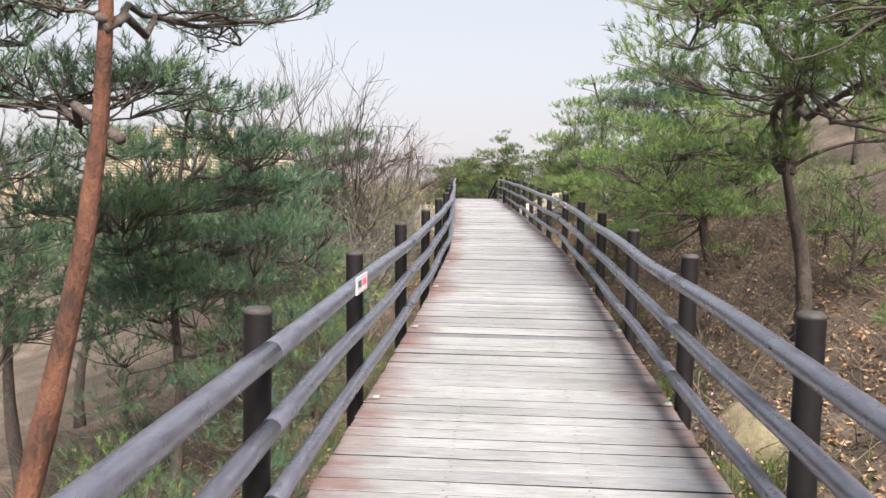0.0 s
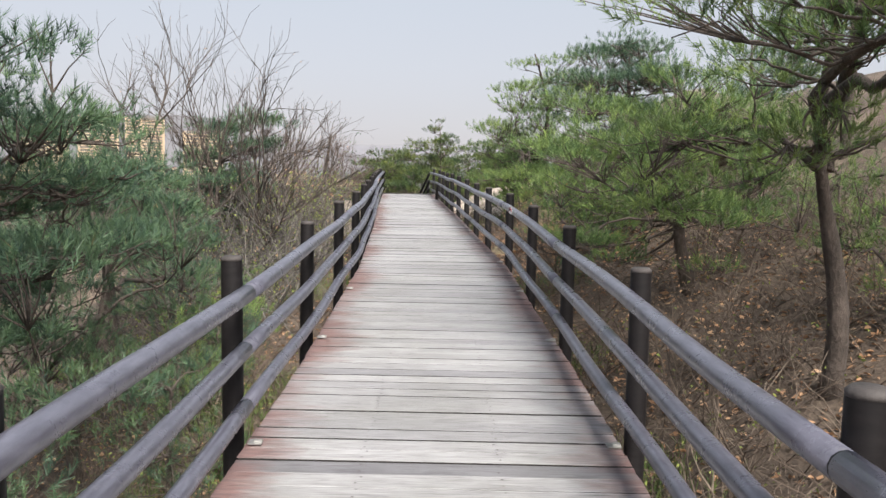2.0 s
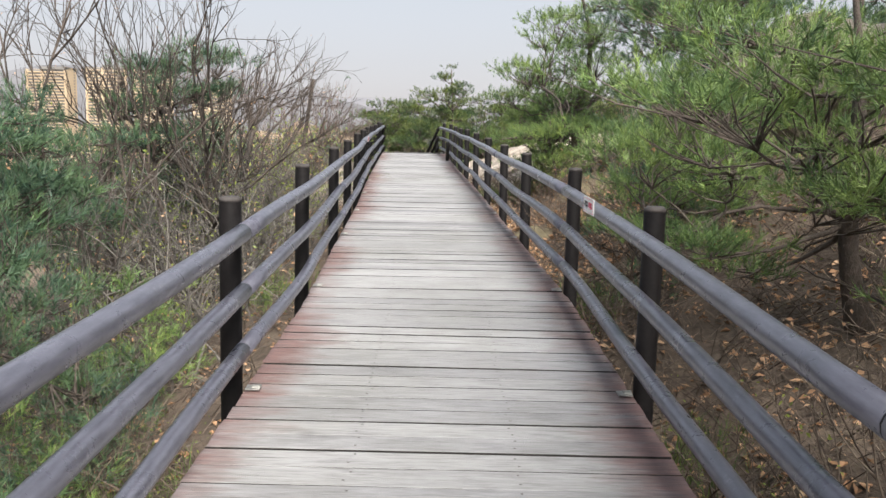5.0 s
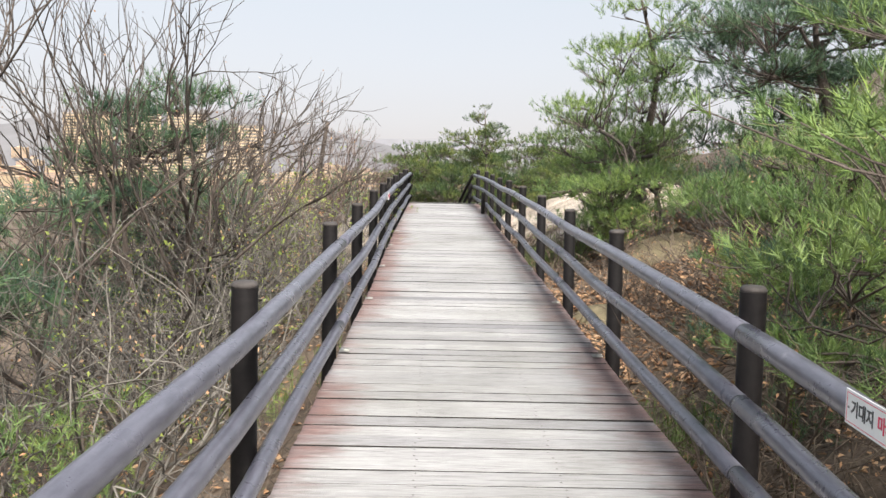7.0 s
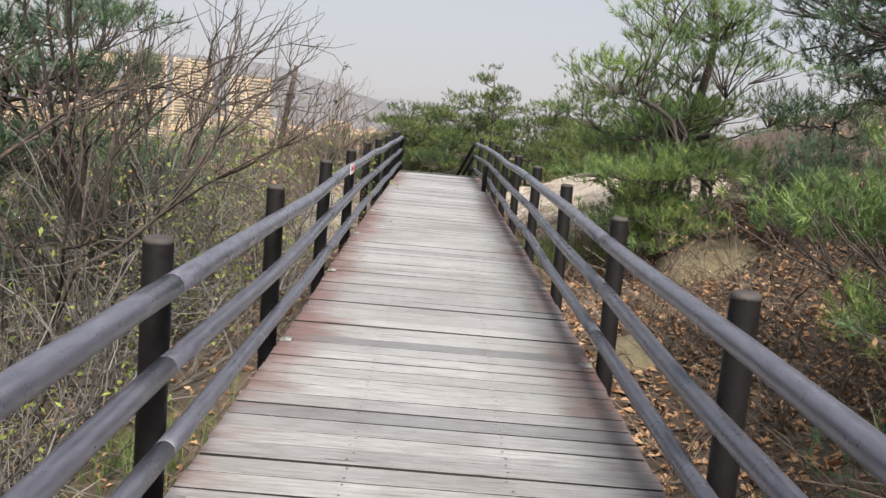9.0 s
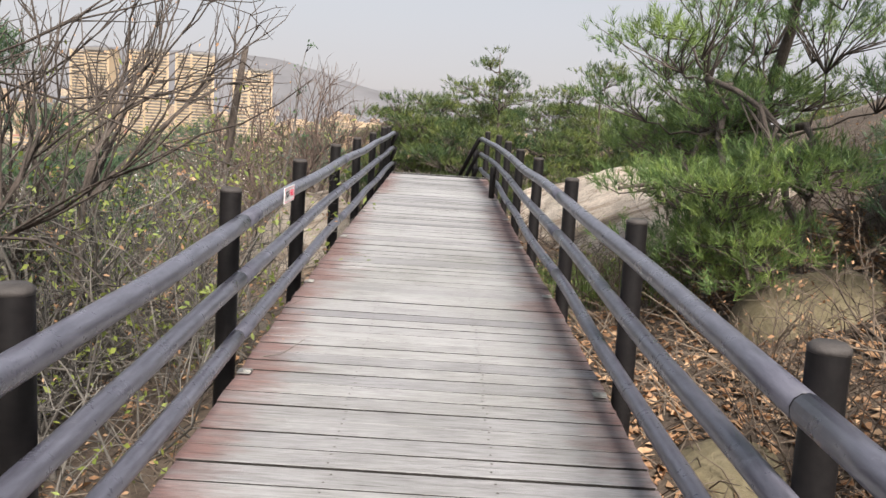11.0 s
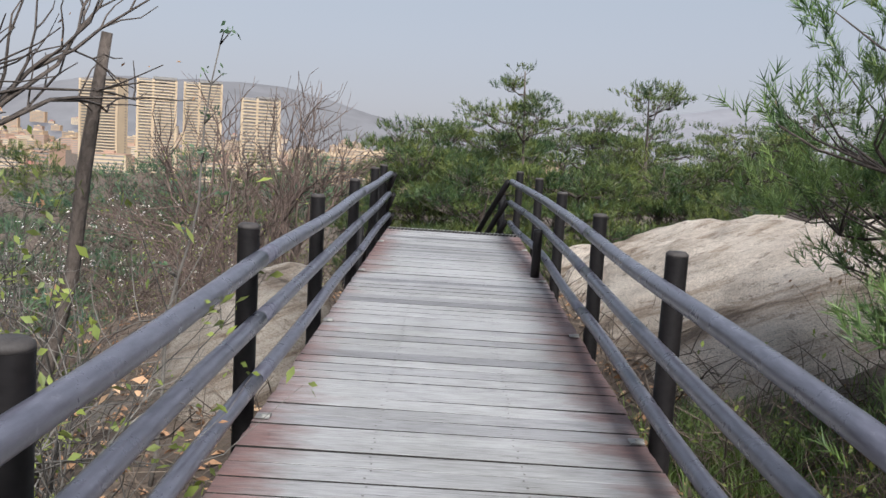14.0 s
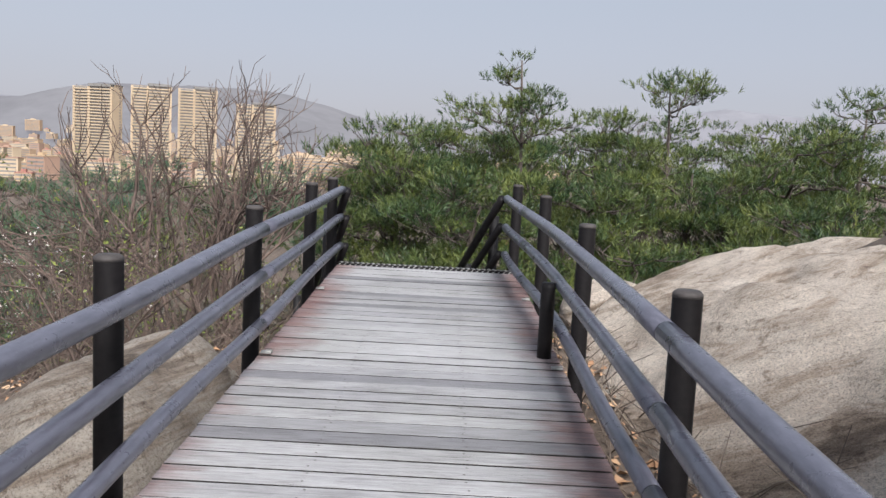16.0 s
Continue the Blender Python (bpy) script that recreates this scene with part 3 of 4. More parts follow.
def pine(base, top, regions, mat, bark, label, seed, tufts=46, count=22, length=0.105, width=0.005, trunk_r=0.1, group="pines", bow=0.0, limb_r=0.028):
    """A pine: bent trunk, limbs out to flat pads of needles. regions: (middle, radii, number of pads, pad radius)."""
    r = np.random.default_rng(seed)
    bz = ground(*base) - 0.1
    tree = thing("pine_tree", (base[0], base[1], bz), label, "tree", group)
    off = Vector((base[0], base[1], bz))
    top = Vector(top) - off
    n = 12
    path = []
    k1, k2 = r.normal(size=3), r.normal(size=3)
    for i in range(n + 1):
        t = i / n
        w = Vector((k1[0] * math.sin(t * 3.1) + k2[0] * 0.5 * math.sin(t * 7), k1[1] * math.sin(t * 3.1) + k2[1] * 0.5 * math.sin(t * 7), 0)) * top.length * 0.03
        path.append(top * t + w + Vector((bow * math.sin(math.pi * t), 0, 0)))
    acc = Acc()
    acc.tube(path, [trunk_r * (1.25 if i == 0 else 1) * (1 - 0.85 * i / n) * (1 + 0.06 * r.normal()) for i in range(n + 1)], 10)
    part("trunk", acc, bark, tree)
    crown, twig = Acc(), Acc()
    tier = r.uniform(0.4, 0.58)
    tufts, count, length, width = tufts * 0.85, int(count * 0.8), length * 0.88, width * 1.32
    pads = []
    for mid, rad, number, pr in regions:
        for i in range(number):
            q = unit(r, 1)[0] * r.uniform(0.25, 1.0) ** 0.5
            # the pads lie in tiers, with dark gaps between
            lift = q[2] * rad[2]
            if rad[2] > 0.4:
                lift = round(lift / tier) * tier + r.normal() * 0.085 + 0.12 * math.sin(q[0] * 2.5 + seed)
            pads.append((Vector(mid) - off + Vector((q[0] * rad[0], q[1] * rad[1], lift)), pr * r.uniform(0.6, 1.35)))
    # a few main limbs leave the trunk; the other branches leave those
    main = max(3, len(pads) // 7)
    lines = []
    pads = [pads[k] for k in r.permutation(len(pads))]
    for i, (c, pr) in enumerate(pads):
        end = c - Vector((0, 0, pr * 0.22))
        spots = [(path[j], 0.0) for j in range(4, n + 1)]
        if i >= main:
            spots = [(path[j], 0.35) for j in range(6, n + 1)] + [(q, 0.0) for line in lines for q in line[2:6]]
        s = min(spots, key=lambda o: (end - o[0]).length + o[1] + (1.2 * max(0.0, o[0].z - end.z + 0.1)))[0]
        line = bent(s, end, r, 0.05 if i < main else -0.03)
        if i < main:
            lines.append(line)
        rr = min(trunk_r * 0.5, limb_r * (0.55 + 0.3 * (end - s).length)) if i < main else min(0.018, limb_r * 0.4)
        limb = Acc()
        limb.tube(line, [rr * (1 - 0.72 * j / 6) for j in range(7)], 6 if i < main else 4)
        part("limb" if i < main else "branch", limb, DARK_BARK, tree)
        m = max(12, int(tufts * (pr / 0.45) ** 2))
        q = unit(r, m) * r.uniform(0.35, 1.0, (m, 1)) ** 0.5
        q[:, 2] = np.where(q[:, 2] < 0, q[:, 2] * 0.45, q[:, 2])
        lump = 1 + 0.35 * np.sin(q[:, 0:1] * 5 + i) * np.cos(q[:, 1:2] * 4 - i)
        pos = np.array(c) + q * np.array([pr, pr, pr * 0.3]) * lump
        axes = q * 0.8 + np.array([0, 0, 0.75]) + r.normal(size=(m, 3)) * 0.25
        axes /= np.linalg.norm(axes, axis=1, keepdims=True)
        needles(crown, pos, axes, count, length, width, r)
        for j in range(0, m, 7):
            e = Vector(pos[j])
            twig.tube([line[4], line[5].lerp(e, 0.5) + Vector((0, 0, -0.04)), e], [0.009, 0.006, 0.003], 3, False)
    tagged(part("twigwork", twig, DARK_BARK, tree, "fine dark twigs"), kind="stuff")
    tagged(part("crown", crown, mat, tree, "flat clumps of needles", False), kind="stuff")
    return tree


DARKL, GREENL = "dark blue-green pine with dense low crown below the deck", "bright green pine leaning over the bank"
# beside the start, downhill
pine((-3.0, 4.6), (-2.1, 4.5, 4.6), [((-2.55, 6.2, 2.6), (1.2, 1.4, 0.85), 54, 0.42), ((-3.4, 6.2, 1.9), (1.0, 1.2, 0.6), 12, 0.38)], NEEDLE_DARK, RED_BARK, "tall red-barked pine with leaning bare trunk", 11, 36, 20, trunk_r=0.1, bow=0.3)
pine((-3.2, 8.7), (-3.0, 8.8, 2.0), [((-2.85, 8.7, 1.15), (1.15, 1.5, 1.1), 70, 0.46), ((-2.9, 8.4, -0.2), (1.2, 1.5, 0.6), 14, 0.42)], NEEDLE_DARK, DARK_BARK, DARKL, 12, trunk_r=0.08)
pine((-4.9, 6.6), (-4.6, 6.8, 2.6), [((-4.6, 6.8, 0.9), (1.3, 1.5, 1.9), 40, 0.5)], NEEDLE_DARK, RED_BARK, DARKL, 13, 40, 16)
pine((-3.4, 12.4), (-3.3, 12.6, 1.2), [((-3.2, 12.2, 0.1), (1.35, 2.6, 1.1), 56, 0.5)], NEEDLE_DARK, DARK_BARK, DARKL, 14, trunk_r=0.08)
pine((-5.6, 10.5), (-5.5, 10.5, 1.8), [((-5.5, 10.5, 0.6), (1.5, 1.8, 1.4), 34, 0.55)], NEEDLE_DARK, DARK_BARK, DARKL, 15, 40, 18, 0.12, 0.007)
pine((-4.9, 17.6), (-4.7, 17.7, 1.5), [((-4.4, 17.4, 0.75), (1.4, 2.2, 1.0), 46, 0.5)], NEEDLE_DARK, DARK_BARK, DARKL, 16, 40, 18, 0.12, 0.007)
pine((-6.8, 14.5), (-6.6, 14.5, 1.4), [((-6.4, 14.5, 0.3), (1.6, 2.0, 1.4), 34, 0.6)], NEEDLE_DARK, DARK_BARK, DARKL, 17, 34, 14, 0.14, 0.009)
pine((-7.5, 20.5), (-7.4, 20.5, 1.2), [((-7.0, 20.5, 0.0), (1.7, 2.0, 1.3), 28, 0.6)], NEEDLE_DARK, DARK_BARK, DARKL, 19, 34, 14, 0.14, 0.009)
pine((-5.2, 22.5), (-5.0, 22.5, 1.4), [((-4.8, 22.6, 0.2), (1.3, 1.6, 1.2), 28, 0.5)], NEEDLE_DARK, DARK_BARK, DARKL, 20, 34, 14, 0.13, 0.009)
for i_, (x_, y_) in enumerate([(-2.2, 14.6), (-1.9, 10.6), (-2.3, 12.6), (-1.9, 7.4), (-2.4, 16.2), (-2.3, 6.0), (-3.6, 4.0), (-4.0, 9.8), (-4.2, 14.4), (-2.1, 13.4), (-3.6, 6.2), (-4.3, 5.2), (-3.0, 7.0), (-5.4, 4.6), (4.6, 10.6), (5.2, 7.6), (5.0, 12.4), (2.7, 16.0), (4.6, 18.6)]):
    z_ = ground(x_, y_)
    pine((x_, y_), (x_, y_, z_ + 1.2), [((x_, y_, z_ + 0.8), (0.55, 0.8, 0.55), 18, 0.34)], NEEDLE if i_ % 2 == 0 else NEEDLE_DARK, DARK_BARK, "low green pine sapling on the slope", 120 + i_, 30, 18, trunk_r=0.04)
for i_, (x_, y_, z_) in enumerate([(-3.9, 24.6, 0.4), (-3.35, 20.4, 1.75), (-3.9, 15.2, 0.8)]):
    pine((x_, y_), (x_, y_, z_ + 0.8), [((x_, y_, z_), (1.0, 1.3, 0.95), 36, 0.46)], NEEDLE_DARK, DARK_BARK, DARKL, 150 + i_, 40, 18, 0.12, 0.007, 0.06)
# uphill bank
pine((3.8, 10.0), (3.2, 9.0, 2.9), [((2.6, 8.0, 2.65), (1.4, 2.7, 0.6), 62, 0.46), ((2.6, 9.4, 1.65), (0.95, 1.6, 0.35), 14, 0.42), ((4.4, 8.6, 2.2), (1.0, 1.6, 0.8), 12, 0.45), ((2.9, 6.3, 2.35), (1.15, 1.3, 0.45), 16, 0.42)], NEEDLE, DARK_BARK, "spreading pine with crooked dark limbs over the railing", 21, trunk_r=0.105, limb_r=0.036)
pine((3.9, 13.9), (3.5, 13.7, 2.7), [((3.1, 13.1, 1.65), (1.45, 2.6, 1.1), 74, 0.48), ((2.6, 14.6, 0.5), (0.6, 1.2, 0.5), 14, 0.4)], NEEDLE, DARK_BARK, GREENL, 22)
pine((4.3, 17.4), (3.8, 17.2, 1.7), [((3.5, 17.3, 1.3), (1.05, 1.4, 0.8), 66, 0.42)], NEEDLE, DARK_BARK, GREENL, 23)
pine((2.9, 5.3), (2.8, 5.1, 1.0), [((2.75, 5.0, 0.7), (0.25, 0.4, 0.22), 6, 0.25)], NEEDLE, DARK_BARK, "bright yellow-green pine sapling by the bank", 24, trunk_r=0.035)
pine((3.6, 24.7), (3.1, 22.9, 4.2), [((3.2, 22.9, 3.55), (0.95, 1.1, 0.8), 26, 0.38), ((3.05, 23.3, 2.6), (1.35, 1.8, 0.6), 30, 0.44), ((2.65, 22.2, 1.4), (0.85, 1.1, 0.42), 38, 0.4), ((2.6, 22.0, 0.85), (0.6, 0.9, 0.25), 14, 0.34), ((2.85, 24.3, 1.85), (0.65, 0.8, 0.5), 30, 0.38), ((2.95, 23.7, 0.95), (0.4, 0.6, 0.3), 12, 0.34)], NEEDLE, DARK_BARK, "leaning pine with layered crown beside the slab", 25, trunk_r=0.1, limb_r=0.034)
pine((5.2, 20.6), (4.6, 20.6, 3.9), [((4.4, 20.5, 3.3), (1.3, 1.4, 0.75), 76, 0.48), ((4.9, 20.5, 2.5), (1.3, 1.4, 0.4), 14, 0.45)], NEEDLE_DARK, DARK_BARK, "dark pine high on the rocky bank", 26)
pine((6.6, 12.0), (6.4, 12.0, 5.2), [((6.3, 12.0, 4.0), (1.7, 1.9, 1.2), 24, 0.55)], NEEDLE_DARK, DARK_BARK, "tall dark pine up the slope", 28, 34, 14, 0.13, 0.009)
pine((7.2, 7.2), (6.8, 7.2, 5.0), [((6.6, 7.2, 3.8), (1.7, 1.9, 1.2), 22, 0.55)], NEEDLE_DARK, DARK_BARK, "tall dark pine up the slope", 29, 34, 14, 0.13, 0.009)
pine((7.4, 17.0), (7.2, 17.0, 5.4), [((7.2, 17.0, 4.2), (1.6, 1.8, 1.1), 20, 0.55)], NEEDLE_DARK, DARK_BARK, "tall dark pine up the slope", 30, 34, 14, 0.13, 0.009)
pine((6.7, 25.0), (6.6, 25.0, 3.4), [((6.5, 24.9, 2.5), (1.4, 1.6, 0.9), 24, 0.5)], NEEDLE_DARK, DARK_BARK, "tall dark pine up the slope", 31, 34, 14, 0.13, 0.009)
pine((7.9, 22.3), (7.8, 22.3, 4.6), [((7.7, 22.3, 3.7), (1.5, 1.7, 1.0), 22, 0.55)], NEEDLE_DARK, DARK_BARK, "tall dark pine up the slope", 32, 34, 14, 0.13, 0.009)
pine((4.1, 21.2), (4.0, 21.1, 2.0), [((4.0, 21.1, 1.5), (0.7, 0.7, 0.5), 20, 0.38)], NEEDLE_DARK, DARK_BARK, "small dark pine before the rock outcrop", 33, 36, 18, trunk_r=0.05)
# grove beyond the stair
GROVE = [(-0.6, 36.0, 1.75, 1.1), (0.5, 34.6, 1.0, 1.2), (2.2, 35.4, 1.45, 1.3), (3.8, 35.8, 1.6, 1.3), (5.6, 36.6, 1.8, 1.4), (7.6, 37.0, 2.0, 1.5), (9.8, 36.4, 2.1, 1.6),
         (0.9, 39.5, 2.1, 1.3), (4.4, 40.5, 2.3, 1.5), (7.6, 42.0, 2.5, 1.6), (11.5, 41.0, 2.6, 1.8), (-1.5, 40.0, 1.4, 1.0), (2.6, 33.6, 0.3, 1.2), (5.4, 33.6, 0.8, 1.3), (8.6, 33.4, 1.2, 1.4), (0.2, 33.4, 0.0, 1.0), (13.0, 37.0, 2.4, 1.8), (2.6, 41.5, 2.2, 1.4), (0.6, 45.5, 2.2, 1.7), (5.0, 46.5, 2.4, 2.0), (9.2, 47.5, 2.6, 2.0), (13.5, 46.0, 2.9, 2.2)]
for i_, (x_, y_, z_, r_) in enumerate(GROVE):
    pine((x_, y_), (x_ + 0.2, y_, z_ + 0.1), [((x_, y_, z_ - 0.1), (r_ * 0.95, r_ * 0.9, 0.5), 26, 0.46), ((x_, y_ - 0.1, z_ - 1.1), (r_ * 1.15, r_ * 0.85, 0.7), 26, 0.55), ((x_, y_ - 0.1, z_ - 2.4), (r_ * 1.15, r_ * 0.8, 0.6), 16, 0.6)], NEEDLE_FAR, DARK_BARK,
         "spreading green pine in the grove below the stair", 40 + i_, 42, 12, 0.125, 0.0115, 0.1, "grove pines")
pine((1.6, 37.4), (1.4, 37.2, 3.45), [((1.35, 37.2, 3.1), (0.5, 0.5, 0.5), 11, 0.28), ((1.4, 37.2, 2.55), (1.05, 0.7, 0.35), 14, 0.38)], NEEDLE_FAR, DARK_BARK, "tall pine with open uneven top above the grove", 60, 40, 15, 0.12, 0.0095, 0.08, "grove pines")
pine((3.9, 37.2), (3.9, 37.2, 3.1), [((3.95, 37.2, 3.1), (0.75, 0.6, 0.28), 12, 0.32)], NEEDLE_FAR, DARK_BARK, "flat-topped pine standing above the grove", 61, 40, 15, 0.12, 0.0095, 0.08, "grove pines")
pine((7.4, 37.6), (7.3, 37.4, 2.9), [((7.2, 37.4, 3.0), (0.8, 0.6, 0.25), 10, 0.32)], NEEDLE_FAR, DARK_BARK, "flat-topped pine standing above the grove", 62, 40, 15, 0.12, 0.0095, 0.08, "grove pines")
SLOPE_PINES = [(-4.4, 36.0, 0.1), (-7.5, 40.0, 0.2), (-6.0, 33.0, -0.5), (-10.5, 42.0, 0.2), (-2.8, 40.0, 0.7), (-9.0, 36.0, -0.3), (-5.5, 43.0, 0.5), (-5.0, 29.5, -1.3), (-7.4, 29.6, -1.4), (-8.3, 33.0, -0.9), (-12.0, 38.0, -0.2),
               (-6.8, 36.8, 0.0), (-13.0, 45.0, 0.3), (-8.0, 46.0, 0.5), (-3.4, 37.8, 0.4), (-4.2, 26.5, -0.9), (-6.6, 26.0, -1.3), (-10.0, 30.5, -1.4)]
for i_, (x_, y_, z_) in enumerate(SLOPE_PINES):
    pine((x_, y_), (x_ + 0.1, y_, z_ + 0.5), [((x_, y_, z_), (1.3, 1.3, 0.75), 20, 0.5)], NEEDLE_DARK if i_ % 3 else NEEDLE_FAR, DARK_BARK, "low dark pine on the slope below", 170 + i_, 24, 10, 0.15, 0.014, 0.07, "slope pines")


# ---- bare shrubs and trees ----
def branch(acc, tips, p, d, length, radius, depth, r, tight=0.0, sides=4):
    n = 3
    pts, q, dd = [p], p, d
    for i in range(n):
        dd = (dd + Vector(r.normal(size=3)) * 0.22 + Vector((0, 0, 0.06))).normalized()
        q = q + dd * length / n
        pts.append(q)
    acc.tube(pts, [radius * (1 - 0.5 * i / n) for i in range(n + 1)], 5 if radius > 0.02 else 3, False)
    if depth == 0:
        tips.append((pts[-1], dd))
        return
    for i in range(int(r.integers(2, 4))):
        k = int(r.integers(1, n + 1))
        side = (dd * (0.6 + tight) + Vector(unit(r, 1)[0]) * 0.85 + Vector((0, 0, 0.12))).normalized()
        branch(acc, tips, pts[k], side, length * r.uniform(0.5, 0.85), radius * 0.58, depth - 1, r, tight, sides)
    branch(acc, tips, pts[-1], dd, length * 0.7, radius * 0.56, depth - 1, r, tight, sides)


def leaves(acc, tips, r, per, size, spread):
    """Small folded leaves: two triangles each."""
    for p, d in tips:
        for i in range(per):
            c = np.array(p) + r.normal(size=3) * spread
            a, b = unit(r, 1)[0], unit(r, 1)[0]
            b = np.cross(a, b)
            b /= np.linalg.norm(b) + 1e-9
            s = size * r.uniform(0.6, 1.3)
            acc.add([c, c + a * s + b * s * 0.4, c + a * s * 1.8, c + a * s - b * s * 0.4 + np.array([0, 0, s * 0.2])], [(0, 1, 2), (0, 2, 3)])


def shrub(base, height, stems, spread, depth, seed, label, radius=0.02, leaf=None, per=2, size=0.018, mat=None, lift=0.0, lean=(0, 0), every=1, name="shrub", keep=None, top=None, tight=0.0):
    r = np.random.default_rng(seed)
    z = ground(*base) - 0.08 + lift
    ob = thing(name, (base[0], base[1], z), label, "tree" if name == "bare_tree" else "shrub", "bare shrubs")
    if top is not None:
        height = (top - z) / 1.12
    tips = []
    for i in range(stems):
        acc = Acc()
        a = r.uniform(0, math.tau)
        d = Vector((math.cos(a) * spread + lean[0], math.sin(a) * spread + lean[1], 1)).normalized()
        branch(acc, tips, Vector((math.cos(a) * 0.06, math.sin(a) * 0.06, 0)), d, height * r.uniform(0.42, 0.55), radius * r.uniform(0.7, 1.1), depth, r, tight)
        part("stem", acc, mat or TWIG, ob)
    if leaf:
        acc = Acc()
        leaves(acc, tips[::every], r, per, size, 0.035)
        part("leaves", acc, leaf, ob, "small sparse young leaves", False)
    if keep is not None:
        keep.append(ob)
    return ob


LEFT_SHRUBS, SLOPE_SHRUBS, BANK_SHRUBS = [], [], []
BARE = "bare grey-brown shrub with many thin twigs"
BUDS = "thin grey shrub with sparse yellow-green young leaves"
shrub((-2.6, 22.2), 3.7, 3, 0.12, 4, 201, "tall bare tree with upright branches and dry buds", 0.062, LITTER, 1, 0.02, name="bare_tree", every=3, lean=(-0.14, 0), top=3.3, mat=DARK_BARK, tight=1.0)
shrub((-2.2, 21.0), 2.7, 3, 0.18, 4, 202, BUDS, 0.034, LEAF, 1, 0.024, every=2, lean=(-0.12, 0))
shrub((-3.2, 20.0), 4.3, 3, 0.22, 4, 203, "tall bare tree with upright branches and dry buds", 0.058, LITTER, 1, 0.02, name="bare_tree", every=4, top=3.1, mat=DARK_BARK, tight=0.9)
shrub((-3.9, 19.0), 4.6, 2, 0.25, 4, 204, "tall bare tree with upright branches and dry buds", 0.055, None, name="bare_tree", top=3.0, mat=DARK_BARK, tight=0.9)
for i_, (x_, y_, h_) in enumerate([(-2.2, 16.2, 1.7), (-2.6, 17.0, 2.3), (-2.3, 18.3, 1.8), (-3.2, 15.6, 2.3), (-2.9, 18.6, 2.6), (-2.3, 19.5, 1.6), (-2.4, 19.9, 2.2), (-3.6, 16.8, 2.6), (-2.3, 22.9, 1.5), (-2.9, 23.6, 2.2), (-3.8, 22.0, 2.6), (-2.3, 20.8, 1.5)]):
    shrub((x_, y_), h_ * 1.1, 5, 0.8, 3, 210 + i_, BUDS if i_ % 3 else BARE, 0.024, LEAF if i_ % 3 else LITTER, 6 if y_ > 20.4 else 2, 0.03 if y_ > 20.4 else 0.024, every=2, keep=LEFT_SHRUBS)
for i_, (x_, y_, h_) in enumerate([(-4.0, 27.6, 2.0), (-3.4, 30.5, 2.2), (-4.6, 31.5, 2.4), (-2.4, 31.8, 1.7), (-3.6, 33.0, 2.3), (-2.2, 33.6, 2.0), (-6.2, 31.0, 2.4), (-5.6, 35.2, 2.4), (-8.0, 35.5, 2.6), (-4.3, 36.0, 2.2), (-6.8, 29.0, 2.2)]):
    shrub((x_, y_), h_ * 0.85, 6, 0.6, 3, 240 + i_, BARE, 0.018, BLOSSOM if i_ in (2, 6, 10) else LEAF if i_ % 2 else None, 5 if i_ in (2, 6, 10) else 3, 0.024, every=2, mat=RED_TWIG, keep=SLOPE_SHRUBS)
shrub((-3.35, 34.0), 4.3, 8, 0.17, 4, 260, "leafless reddish tree with a dense fan of twigs", 0.06, None, mat=RED_TWIG, name="bare_tree", top=2.1, tight=0.8)
for i_, (x_, y_, h_) in enumerate([(2.1, 6.2, 0.9), (2.4, 8.4, 1.1), (2.2, 10.5, 1.0), (2.9, 11.4, 1.3), (2.3, 12.4, 0.9), (2.0, 15.2, 0.8), (2.3, 20.6, 0.9), (2.0, 22.6, 0.8), (2.9, 23.0, 1.1), (3.4, 20.2, 1.2), (4.3, 11.2, 1.6), (4.6, 15.5, 1.6), (5.2, 9.0, 1.7), (1.9, 24.0, 0.7), (5.4, 13.2, 1.8)]):
    shrub((x_, y_), h_, 6, 0.8, 3, 270 + i_, "dry brown tangled shrub on the bank", 0.013, LITTER if i_ % 3 == 0 else LEAF if i_ % 3 == 1 else None, 2, 0.02, mat=STRAW, every=3, keep=BANK_SHRUBS)
for i_, (x_, y_, h_) in enumerate([(-1.7, 3.4, 0.9), (-2.0, 5.8, 1.1), (-1.6, 7.3, 0.9), (-1.8, 9.6, 1.0), (-1.5, 11.2, 0.9), (-1.7, 13.2, 0.9), (-2.6, 10.4, 1.3), (-3.4, 5.2, 1.3), (-1.5, 12.3, 0.8), (-2.3, 3.0, 1.2)]):
    shrub((x_, y_), h_, 6, 0.8, 3, 290 + i_, "dry tangled shrub under the pines", 0.011, LEAF if i_ % 2 else None, 2, 0.02, mat=STRAW, every=4)
shrub((2.15, 7.3), 0.7, 5, 0.5, 3, 305, "small azalea with pink blossoms on the bank", 0.008, PINK, 2, 0.022, every=3)

rng = random.Random(17)
for kept, number, xr, yr in ((LEFT_SHRUBS, 14, (-5.5, -2.9), (13.5, 25.5)), (SLOPE_SHRUBS, 20, (-10.0, -2.2), (28.5, 41.0)), (BANK_SHRUBS, 24, (2.4, 6.5), (4.0, 25.0)), (BANK_SHRUBS, 14, (-5.0, -1.8), (3.0, 14.0))):
    for i_ in range(number):
        x_, y_ = rng.uniform(*xr), rng.uniform(*yr)
        copy_thing(rng.choice(kept), pose(x_, y_, ground(x_, y_) - 0.12, 0, 0, rng.uniform(0, 360)))

